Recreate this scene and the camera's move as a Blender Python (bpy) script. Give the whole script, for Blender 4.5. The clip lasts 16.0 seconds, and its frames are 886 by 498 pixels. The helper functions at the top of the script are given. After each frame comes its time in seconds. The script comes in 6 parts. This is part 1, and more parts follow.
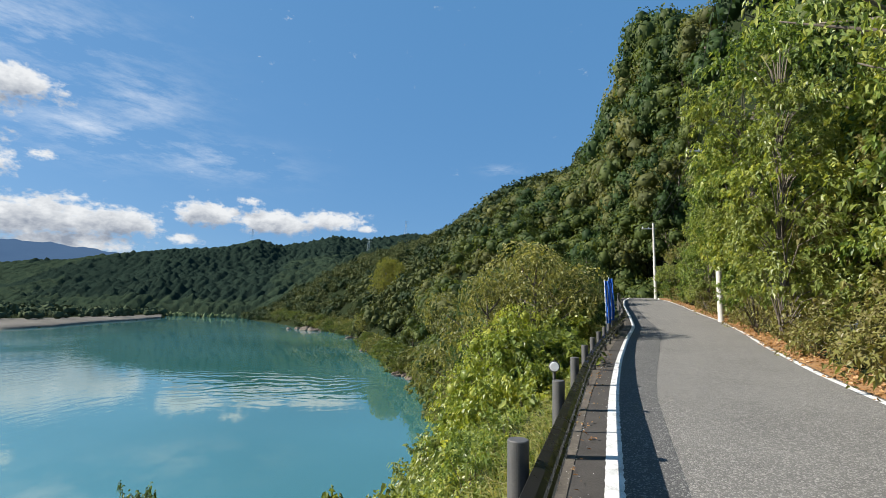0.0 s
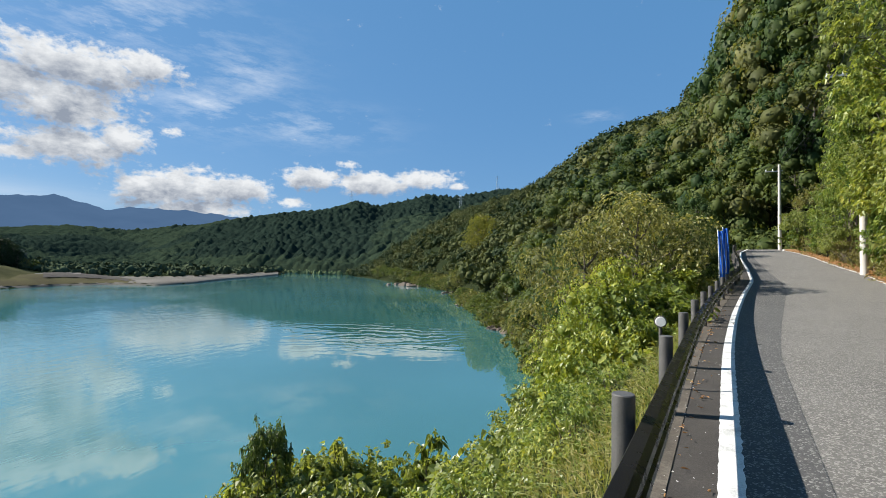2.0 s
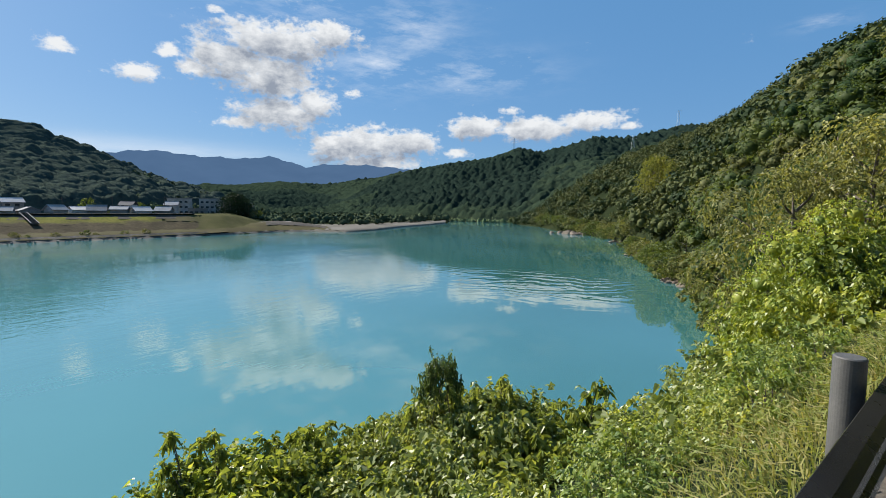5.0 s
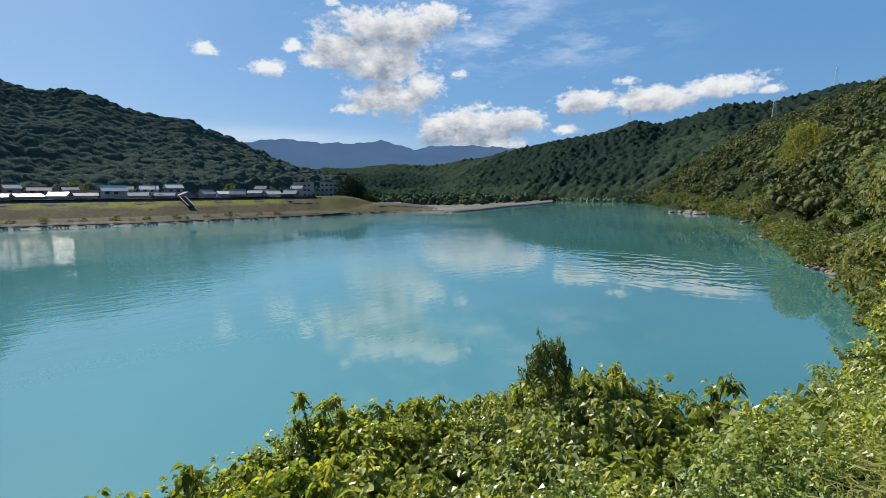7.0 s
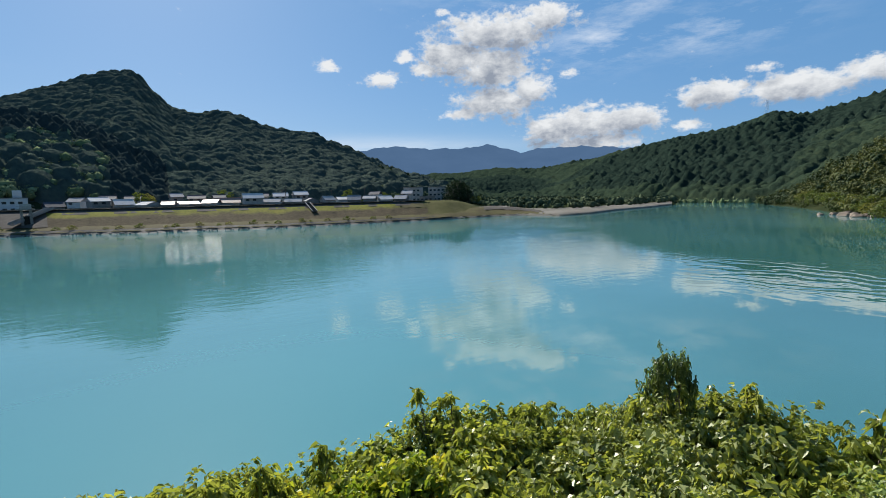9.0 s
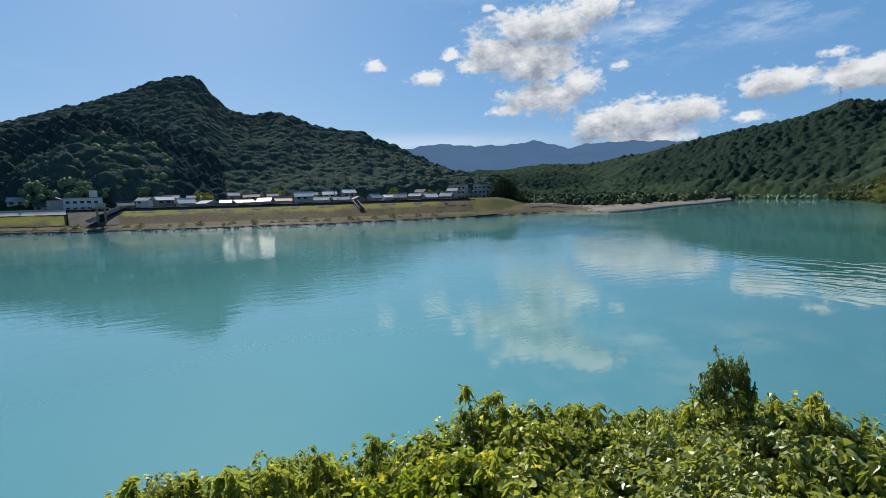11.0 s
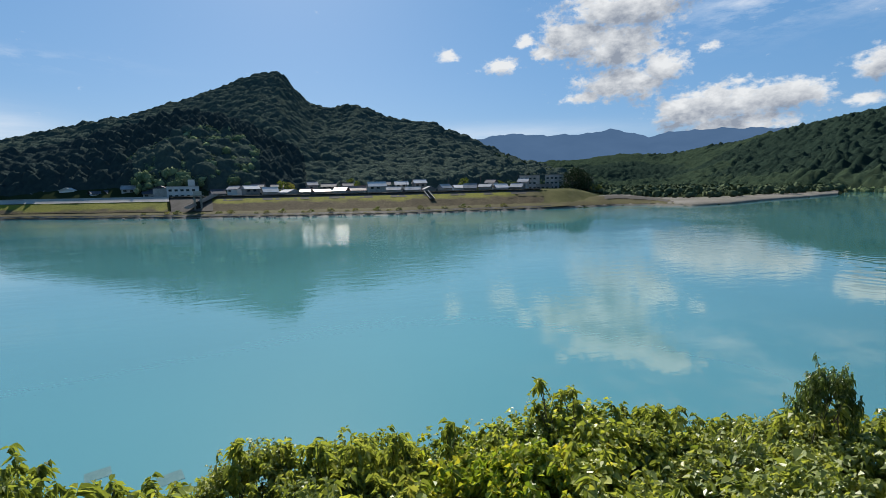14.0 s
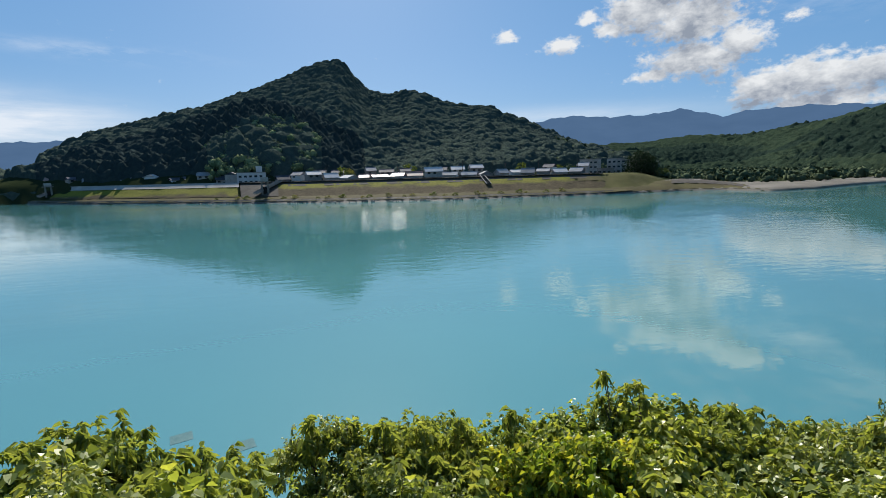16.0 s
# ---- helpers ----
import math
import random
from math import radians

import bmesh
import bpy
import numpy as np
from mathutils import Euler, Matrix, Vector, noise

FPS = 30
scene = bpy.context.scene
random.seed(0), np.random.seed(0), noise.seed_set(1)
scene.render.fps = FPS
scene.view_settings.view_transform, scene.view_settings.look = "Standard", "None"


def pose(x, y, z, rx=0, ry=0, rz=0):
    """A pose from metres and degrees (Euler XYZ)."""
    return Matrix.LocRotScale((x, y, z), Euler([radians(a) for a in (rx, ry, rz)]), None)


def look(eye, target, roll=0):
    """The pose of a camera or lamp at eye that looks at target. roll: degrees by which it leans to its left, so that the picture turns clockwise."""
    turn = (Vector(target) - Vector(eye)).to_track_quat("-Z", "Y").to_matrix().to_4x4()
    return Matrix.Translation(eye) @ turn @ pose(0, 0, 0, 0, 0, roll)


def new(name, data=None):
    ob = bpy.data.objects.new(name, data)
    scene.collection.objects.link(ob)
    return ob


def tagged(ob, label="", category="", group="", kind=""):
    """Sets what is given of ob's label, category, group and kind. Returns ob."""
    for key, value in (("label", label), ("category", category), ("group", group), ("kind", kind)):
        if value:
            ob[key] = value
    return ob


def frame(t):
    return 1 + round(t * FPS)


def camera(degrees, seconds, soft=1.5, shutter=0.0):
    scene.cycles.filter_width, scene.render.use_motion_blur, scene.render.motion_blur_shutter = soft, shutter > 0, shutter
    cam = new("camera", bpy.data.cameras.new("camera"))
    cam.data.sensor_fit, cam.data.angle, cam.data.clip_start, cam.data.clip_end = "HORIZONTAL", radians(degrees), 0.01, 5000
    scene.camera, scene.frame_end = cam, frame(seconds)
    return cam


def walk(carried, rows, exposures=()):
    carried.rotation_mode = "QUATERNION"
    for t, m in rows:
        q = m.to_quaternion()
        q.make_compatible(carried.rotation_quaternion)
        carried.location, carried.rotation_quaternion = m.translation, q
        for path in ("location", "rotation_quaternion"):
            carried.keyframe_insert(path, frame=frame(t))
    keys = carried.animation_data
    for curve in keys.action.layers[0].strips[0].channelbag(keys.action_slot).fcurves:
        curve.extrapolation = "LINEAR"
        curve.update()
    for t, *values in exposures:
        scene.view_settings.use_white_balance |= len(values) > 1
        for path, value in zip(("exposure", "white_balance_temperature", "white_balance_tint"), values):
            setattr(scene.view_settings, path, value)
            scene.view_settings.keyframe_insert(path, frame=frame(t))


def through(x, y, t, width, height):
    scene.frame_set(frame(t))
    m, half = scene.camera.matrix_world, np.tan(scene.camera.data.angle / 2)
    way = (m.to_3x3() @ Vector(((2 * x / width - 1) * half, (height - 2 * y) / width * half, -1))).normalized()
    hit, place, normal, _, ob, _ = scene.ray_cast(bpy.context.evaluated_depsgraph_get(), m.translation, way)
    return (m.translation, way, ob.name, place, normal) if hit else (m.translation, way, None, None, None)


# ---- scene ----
cam = camera(87.41, 16.0, 0.9)
# seconds, x, y, z, yaw, pitch, roll
ROWS = [
    (0, 0.000, 0.000, 1.400, -0.20, 7.60, -1.50),
    (0.5, -0.008, 0.021, 1.392, 2.21, 6.63, -1.44),
    (1, -0.015, 0.035, 1.384, 5.04, 5.20, -1.38),
    (1.5, -0.019, 0.036, 1.383, 8.06, 3.58, -1.14),
    (2, -0.022, 0.035, 1.380, 11.27, 1.94, -0.89),
    (2.5, -0.035, 0.021, 1.373, 14.64, 0.36, -0.78),
    (3, -0.051, 0.015, 1.363, 18.10, -1.03, -0.69),
    (3.5, -0.056, 0.016, 1.355, 21.52, -2.20, -0.69),
    (4, -0.056, 0.026, 1.347, 24.85, -3.11, -0.68),
    (6.5, -0.092, 0.073, 1.324, 40.54, -6.71, 0.32),
    (7, -0.108, 0.050, 1.332, 44.02, -7.13, 0.46),
    (7.5, -0.108, 0.017, 1.336, 47.73, -7.23, 0.66),
    (8, -0.096, -0.057, 1.365, 51.33, -7.03, 0.89),
    (8.5, -0.079, -0.112, 1.376, 54.47, -6.76, 1.07),
    (9, -0.067, -0.146, 1.387, 56.95, -6.50, 1.26),
    (11.5, 0.019, -0.285, 1.447, 63.65, -6.92, 1.48),
    (12, 0.033, -0.321, 1.451, 65.06, -7.14, 1.31),
    (12.5, 0.045, -0.356, 1.462, 66.61, -7.31, 1.26),
    (13, 0.054, -0.374, 1.469, 68.20, -7.39, 1.22),
    (13.5, 0.063, -0.396, 1.479, 69.71, -7.48, 1.23),
    (14, 0.079, -0.433, 1.493, 71.02, -7.65, 1.24),
    (14.5, 0.083, -0.457, 1.512, 72.29, -8.04, 1.22),
    (15, 0.079, -0.476, 1.527, 73.78, -8.50, 1.25),
    (15.5, 0.073, -0.512, 1.523, 75.55, -8.95, 1.30),
    (16, 0.063, -0.540, 1.541, 77.89, -9.31, 1.57),
]
walk(cam, [(t, pose(x, y, z, 90 + pitch, roll, yaw)) for t, x, y, z, yaw, pitch, roll in ROWS],
     exposures=((0.0, 0.95), (4.0, 0.95), (7.0, 0.92), (9.0, 0.89), (16.0, 0.88)))

WATER = -10.3
SUN_AZ, SUN_EL = -88.0, 36.0        # degrees; azimuth to the right of +y

# ---- world, sun, exposure ----


def nodes_of(tree):
    tree.nodes.clear()
    return tree.nodes, tree.links


def ramp(nodes, stops, interpolation="LINEAR"):
    n = nodes.new("ShaderNodeValToRGB")
    n.color_ramp.interpolation = interpolation
    while len(n.color_ramp.elements) < len(stops):
        n.color_ramp.elements.new(0.5)
    for e, (p, c) in zip(n.color_ramp.elements, stops):
        e.position, e.color = p, (*c, 1) if len(c) == 3 else c
    return n


def maths(nodes, links, op, a, b=None, c=None, clamp=False):
    n = nodes.new("ShaderNodeMath")
    n.operation, n.use_clamp = op, clamp
    for i, v in enumerate((a, b, c)):
        if v is None:
            continue
        if isinstance(v, (int, float)):
            n.inputs[i].default_value = v
        else:
            links.new(v, n.inputs[i])
    return n.outputs[0]


# clouds: azimuth, elevation, half width, half height (degrees), weight
CLOUDS = [
    (-50.0, 18.3, 7.8, 2.4, 1.0), (-55.3, 15.8, 4.8, 2.4, 1.0), (-44.6, 19.5, 3.8, 1.6, 1.0), (-58.8, 14.7, 2.4, 0.9, 0.9), (-50.8, 14.6, 5.0, 2.8, 1.0), (-50.0, 11.0, 5.6, 2.2, 1.0), (-46.4, 12.0, 2.8, 1.8, 1.0), (-54.4, 9.7, 2.8, 0.8, 0.85),
    (-39.0, 7.9, 6.8, 2.2, 1.0), (-44.0, 7.4, 3.6, 2.4, 1.0), (-35.0, 8.2, 3.6, 1.5, 1.0), (-38.5, 5.8, 6.0, 1.3, 0.95), (-63.4, 13.6, 2.7, 0.95, 0.95), (-61.1, 16.0, 1.4, 0.8, 0.9), (-70.0, 14.9, 1.3, 0.75, 0.9), (-56.5, 20.6, 1.1, 0.5, 0.75),
    (-26.8, 9.9, 4.2, 1.5, 1.05), (-20.0, 9.7, 5.4, 1.4, 1.1), (-14.0, 10.3, 4.6, 1.15, 1.05), (-23.2, 11.9, 2.4, 0.6, 0.7), (-29.3, 7.0, 1.7, 0.7, 0.9), (-9.6, 9.7, 1.3, 0.6, 0.9), (-42.0, 13.4, 1.5, 0.7, 0.7),
]
WISPS = [(-38.0, 16.5, 6.0, 2.6, 0.75), (-28.0, 16.0, 8.0, 2.2, 0.6), (-47.0, 24.0, 12.0, 4.0, 0.6), (-35.0, 20.5, 6.0, 3.5, 0.55), (7.0, 17.3, 2.2, 0.7, 0.5), (-113.0, 12.2, 8.0, 0.7, 0.5)]
BANDS = [(-64.0, 5.9, 13.0, 1.1, 0.8), (-122.0, 5.4, 9.0, 2.2, 2.0), (-112.0, 4.6, 7.0, 1.2, 0.7)]


def make_world():
    world = bpy.data.worlds.new("sky")
    scene.world = world
    world.use_nodes = True
    nodes, links = nodes_of(world.node_tree)
    sky = nodes.new("ShaderNodeTexSky")
    sky.sky_type, sky.sun_disc = "NISHITA", False
    sky.sun_elevation, sky.sun_rotation = radians(SUN_EL), radians(SUN_AZ)
    sky.altitude, sky.air_density, sky.dust_density, sky.ozone_density = 100, 1.0, 0.45, 2.2
    coord = nodes.new("ShaderNodeTexCoord")
    split = nodes.new("ShaderNodeSeparateXYZ")
    links.new(coord.outputs["Generated"], split.inputs[0])
    x, y, z = split.outputs
    m = lambda op, a, b=None, c=None, clamp=False: maths(nodes, links, op, a, b, c, clamp)
    az = m("MULTIPLY", m("ARCTAN2", x, y), 180 / math.pi)
    el = m("MULTIPLY", m("ARCSINE", z), 180 / math.pi)
    flat = nodes.new("ShaderNodeCombineXYZ")
    links.new(az, flat.inputs[0]), links.new(m("MULTIPLY", el, 1.5), flat.inputs[1])

    def fbm(scale, detail, rough, stretch=None, offset=0.0):
        n = nodes.new("ShaderNodeTexNoise")
        n.inputs["Scale"].default_value, n.inputs["Detail"].default_value, n.inputs["Roughness"].default_value = scale, detail, rough
        v = flat.outputs[0]
        mp = nodes.new("ShaderNodeMapping")
        mp.inputs["Location"].default_value = (offset, offset * 0.7, 0)
        if stretch:
            mp.inputs["Scale"].default_value, mp.inputs["Rotation"].default_value = (stretch[0], stretch[1], 1), (0, 0, radians(stretch[2]))
        links.new(v, mp.inputs[0])
        links.new(mp.outputs[0], n.inputs["Vector"])
        return n.outputs[0]

    def field(blobs, dz=0.0):
        total = None
        for a, e, w, h, k in blobs:
            u = m("DIVIDE", m("SUBTRACT", az, a), w)
            v = m("DIVIDE", m("SUBTRACT", el, e + dz), h)
            g = m("MULTIPLY", m("EXPONENT", m("MULTIPLY", m("ADD", m("MULTIPLY", u, u), m("MULTIPLY", v, v)), -1.0)), k)
            total = g if total is None else m("MAXIMUM", total, g)
        return total

    # billows: rounded cells at several sizes over a broken outline
    puff = nodes.new("ShaderNodeTexVoronoi")
    puff.feature, puff.normalize = "SMOOTH_F1", True
    puff.inputs["Scale"].default_value, puff.inputs["Detail"].default_value, puff.inputs["Roughness"].default_value, puff.inputs["Lacunarity"].default_value, puff.inputs["Smoothness"].default_value = 0.42, 4.0, 0.55, 2.3, 0.35
    bend = nodes.new("ShaderNodeVectorMath")
    bend.operation = "MULTIPLY_ADD"
    warp = nodes.new("ShaderNodeTexNoise")
    warp.inputs["Scale"].default_value, warp.inputs["Detail"].default_value = 0.5, 4
    links.new(flat.outputs[0], warp.inputs["Vector"])
    links.new(warp.outputs["Color"], bend.inputs[0])
    bend.inputs[1].default_value = (2.2, 2.2, 0)
    links.new(flat.outputs[0], bend.inputs[2])
    links.new(bend.outputs[0], puff.inputs["Vector"])
    billow = m("SUBTRACT", 0.42, puff.outputs["Distance"])
    broad = m("SUBTRACT", fbm(0.3, 4, 0.55), 0.5)
    fine = m("SUBTRACT", fbm(1.1, 8, 0.6, None, 5.0), 0.5)
    rough = m("ADD", m("ADD", m("MULTIPLY", broad, 0.9), m("MULTIPLY", fine, 1.15)), m("MULTIPLY", m("SUBTRACT", billow, 0.2), 1.0))
    dens = m("ADD", field(CLOUDS), rough)
    cover = m("MULTIPLY", m("SUBTRACT", dens, 0.2), 2.0, None, True)
    cover = m("MULTIPLY", m("MULTIPLY", cover, cover), m("SUBTRACT", 3.0, m("MULTIPLY", cover, 2.0)))
    above = m("ADD", field(CLOUDS, -1.5), m("ADD", m("MULTIPLY", broad, 1.6), m("ADD", m("MULTIPLY", fine, 0.9), m("MULTIPLY", m("SUBTRACT", billow, 0.2), -1.6))))
    shade = m("MULTIPLY", m("SUBTRACT", above, 0.3), 1.0, None, True)
    wisp = m("MULTIPLY", m("MULTIPLY", m("SUBTRACT", fbm(0.2, 10, 0.66, (0.7, 1.7, 38.0), 7.0), 0.45), 3.0, None, True), field(WISPS))
    band = m("MULTIPLY", field(BANDS), m("ADD", m("MULTIPLY", fbm(0.2, 7, 0.6, (0.5, 2.0, 4.0), 3.0), 1.6), -0.2), None, True)
    wisp = m("MAXIMUM", m("MULTIPLY", wisp, 1.25), band)
    white = nodes.new("ShaderNodeMix")
    white.data_type = "RGBA"
    links.new(shade, white.inputs[0])
    white.inputs[6].default_value, white.inputs[7].default_value = (7.4, 7.6, 7.8, 1), (2.6, 3.0, 3.7, 1)
    one = nodes.new("ShaderNodeMix")
    one.data_type = "RGBA"
    links.new(m("MULTIPLY", wisp, 0.9, None, True), one.inputs[0])
    even = nodes.new("ShaderNodeMix")      # a constant blue mixed in to flatten the sky's gradient
    even.data_type = "RGBA"
    even.inputs[0].default_value, even.inputs[7].default_value = 0.68, (0.9, 2.8, 5.7, 1)
    links.new(sky.outputs[0], even.inputs[6])
    links.new(even.outputs[2], one.inputs[6])
    one.inputs[7].default_value = (7.4, 7.9, 8.6, 1)
    two = nodes.new("ShaderNodeMix")
    two.data_type = "RGBA"
    links.new(cover, two.inputs[0])
    links.new(one.outputs[2], two.inputs[6])
    links.new(white.outputs[2], two.inputs[7])
    bg, out = nodes.new("ShaderNodeBackground"), nodes.new("ShaderNodeOutputWorld")
    bg.inputs[1].default_value = 0.06
    links.new(two.outputs[2], bg.inputs[0])
    links.new(bg.outputs[0], out.inputs[0])


make_world()
sun_way = Vector((math.sin(radians(SUN_AZ)) * math.cos(radians(SUN_EL)), math.cos(radians(SUN_AZ)) * math.cos(radians(SUN_EL)), math.sin(radians(SUN_EL))))
sun_data = bpy.data.lights.new("sun", "SUN")
sun_data.energy, sun_data.angle, sun_data.color = 5.0, radians(0.5), (1.0, 0.94, 0.85)
sun = new("sun", sun_data)
sun.matrix_world = look(tuple(sun_way * 300), (0, 0, 0))

# ---- materials ----


def material(name):
    mat = bpy.data.materials.new(name)
    mat.use_nodes = True
    nodes, links = nodes_of(mat.node_tree)
    out = nodes.new("ShaderNodeOutputMaterial")
    return mat, nodes, links, out


def noise_node(nodes, links, scale, detail=6, rough=0.6, space="Object", stretch=None):
    c = nodes.new("ShaderNodeTexCoord")
    n = nodes.new("ShaderNodeTexNoise")
    n.inputs["Scale"].default_value, n.inputs["Detail"].default_value, n.inputs["Roughness"].default_value = scale, detail, rough
    v = c.outputs[space]
    if stretch:
        mp = nodes.new("ShaderNodeMapping")
        mp.inputs["Scale"].default_value = stretch
        links.new(v, mp.inputs[0])
        v = mp.outputs[0]
    links.new(v, n.inputs["Vector"])
    return n


def surface(name, colours, scale=3.0, rough=0.7, metal=0.0, bump=0.3, fine=40.0, spec=0.4, bump_dist=0.01, grain=0.4):
    """A surface with colour variation at two scales, grain and relief."""
    mat, nodes, links, out = material(name)
    b = nodes.new("ShaderNodeBsdfPrincipled")
    big, small = noise_node(nodes, links, scale, 5), noise_node(nodes, links, fine, 8, 0.7)
    mixed = maths(nodes, links, "ADD", maths(nodes, links, "MULTIPLY", big.outputs[0], 1 - grain), maths(nodes, links, "MULTIPLY", small.outputs[0], grain))
    k = len(colours)
    r = ramp(nodes, [(0.3 + 0.4 * i / max(1, k - 1), c) for i, c in enumerate(colours)])
    links.new(mixed, r.inputs[0])
    links.new(r.outputs[0], b.inputs["Base Color"])
    b.inputs["Metallic"].default_value, b.inputs["Specular IOR Level"].default_value = metal, spec
    rr = nodes.new("ShaderNodeMapRange")
    rr.inputs[3].default_value, rr.inputs[4].default_value = rough - 0.12, min(1, rough + 0.12)
    links.new(big.outputs[0], rr.inputs[0])
    links.new(rr.outputs[0], b.inputs["Roughness"])
    bp = nodes.new("ShaderNodeBump")
    bp.inputs["Strength"].default_value, bp.inputs["Distance"].default_value = bump, bump_dist
    links.new(small.outputs[0], bp.inputs["Height"])
    links.new(bp.outputs[0], b.inputs["Normal"])
    links.new(b.outputs[0], out.inputs[0])
    return mat


def foliage(name, colours, through=0.4, gloss=0.35, patch=0.4, rough=0.45, island=0.45, relief=0.0):
    """Leaves: colour by island and by patch, light through them, a waxy face; relief: leafy lumps of a far crown, in metres."""
    mat, nodes, links, out = material(name)
    g = nodes.new("ShaderNodeNewGeometry")
    info = nodes.new("ShaderNodeObjectInfo")
    n = noise_node(nodes, links, patch, 3, 0.5)
    v = maths(nodes, links, "ADD", maths(nodes, links, "MULTIPLY", g.outputs["Random Per Island"], island),
              maths(nodes, links, "ADD", maths(nodes, links, "MULTIPLY", n.outputs[0], 0.8 - island), maths(nodes, links, "MULTIPLY", info.outputs["Random"], 0.2)))
    k = len(colours)
    r = ramp(nodes, [(0.12 + 0.78 * i / (k - 1), c) for i, c in enumerate(colours)])
    links.new(v, r.inputs[0])
    b = nodes.new("ShaderNodeBsdfPrincipled")
    b.inputs["Roughness"].default_value, b.inputs["Specular IOR Level"].default_value = rough, gloss
    links.new(r.outputs[0], b.inputs["Base Color"])
    if relief:
        lump = noise_node(nodes, links, 0.55 / relief, 5, 0.7)
        bp = nodes.new("ShaderNodeBump")
        bp.inputs["Strength"].default_value, bp.inputs["Distance"].default_value = 1.0, relief
        links.new(lump.outputs[0], bp.inputs["Height"])
        links.new(bp.outputs[0], b.inputs["Normal"])
    t = nodes.new("ShaderNodeBsdfTranslucent")
    hue = nodes.new("ShaderNodeMix")
    hue.data_type, hue.blend_type = "RGBA", "MULTIPLY"
    hue.inputs[0].default_value = 1.0
    hue.inputs[7].default_value = (1.8, 1.7, 0.75, 1)
    links.new(r.outputs[0], hue.inputs[6])
    links.new(hue.outputs[2], t.inputs[0])
    mix = nodes.new("ShaderNodeMixShader")
    mix.inputs[0].default_value = through
    links.new(b.outputs[0], mix.inputs[1]), links.new(t.outputs[0], mix.inputs[2])
    links.new(mix.outputs[0], out.inputs[0])
    return mat


def water_material():
    mat, nodes, links, out = material("river_water")
    b = nodes.new("ShaderNodeBsdfPrincipled")
    n = noise_node(nodes, links, 0.02, 4, 0.5)
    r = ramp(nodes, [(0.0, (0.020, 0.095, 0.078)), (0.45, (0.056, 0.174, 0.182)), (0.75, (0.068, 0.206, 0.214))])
    # the wooded hill's dark reflection put into the base colour near its shore
    spot, hill_dist = nodes.new("ShaderNodeTexCoord"), nodes.new("ShaderNodeVectorMath")
    hill_dist.operation = "DISTANCE"
    links.new(spot.outputs["Object"], hill_dist.inputs[0])
    hill_dist.inputs[1].default_value = (20.0, 130.0, WATER)
    hill_reflection = nodes.new("ShaderNodeMapRange")
    hill_reflection.inputs[1].default_value, hill_reflection.inputs[2].default_value, hill_reflection.inputs[3].default_value, hill_reflection.inputs[4].default_value = 60.0, 135.0, 0.38, 0.0
    links.new(hill_dist.outputs["Value"], hill_reflection.inputs[0])
    links.new(maths(nodes, links, "SUBTRACT", maths(nodes, links, "ADD", n.outputs[0], 0.06), hill_reflection.outputs[0]), r.inputs[0])
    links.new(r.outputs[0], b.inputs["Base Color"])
    b.inputs["Roughness"].default_value, b.inputs["IOR"].default_value, b.inputs["Specular IOR Level"].default_value = 0.02, 1.9, 1.0
    # short wind ripples over a long swell; the wind reaches the far half of the river in patches
    short = noise_node(nodes, links, 0.75, 4, 0.6, "Object", (1.0, 0.35, 1))
    swell = noise_node(nodes, links, 0.16, 3, 0.5, "Object", (1.0, 0.3, 1))
    gust = noise_node(nodes, links, 0.018, 3, 0.6, "Object", (1.0, 0.7, 1))
    where = nodes.new("ShaderNodeSeparateXYZ")
    c = nodes.new("ShaderNodeTexCoord")
    links.new(c.outputs["Object"], where.inputs[0])
    open_water = nodes.new("ShaderNodeMapRange")
    open_water.inputs[1].default_value, open_water.inputs[2].default_value, open_water.inputs[3].default_value, open_water.inputs[4].default_value = -22.0, -75.0, 0.06, 1.0
    links.new(where.outputs[0], open_water.inputs[0])
    patch = nodes.new("ShaderNodeMapRange")
    patch.inputs[1].default_value, patch.inputs[2].default_value, patch.inputs[3].default_value, patch.inputs[4].default_value = 0.38, 0.58, 0.1, 1.0
    links.new(gust.outputs[0], patch.inputs[0])
    bp = nodes.new("ShaderNodeBump")
    bp.inputs["Distance"].default_value = 0.06
    links.new(maths(nodes, links, "MULTIPLY", maths(nodes, links, "MULTIPLY", patch.outputs[0], open_water.outputs[0]), 1.0), bp.inputs["Strength"])
    links.new(short.outputs[0], bp.inputs["Height"])
    bp2 = nodes.new("ShaderNodeBump")
    bp2.inputs["Distance"].default_value, bp2.inputs["Strength"].default_value = 0.05, 0.42
    links.new(swell.outputs[0], bp2.inputs["Height"])
    links.new(bp.outputs[0], bp2.inputs["Normal"])
    # long ripples off the point of rocks
    turn = nodes.new("ShaderNodeMapping")
    turn.inputs["Location"].default_value, turn.inputs["Rotation"].default_value = (0, 0, 0), (0, 0, radians(-107))
    links.new(c.outputs["Object"], turn.inputs[0])
    bands = nodes.new("ShaderNodeTexWave")
    bands.inputs["Scale"].default_value, bands.inputs["Distortion"].default_value, bands.inputs["Detail"].default_value, bands.inputs["Detail Scale"].default_value = 0.085, 20.0, 4.0, 0.9
    links.new(turn.outputs[0], bands.inputs["Vector"])
    dx = maths(nodes, links, "DIVIDE", maths(nodes, links, "ADD", where.outputs[0], 23.0), 17.0)
    dy = maths(nodes, links, "DIVIDE", maths(nodes, links, "SUBTRACT", where.outputs[1], 76.0), 13.0)
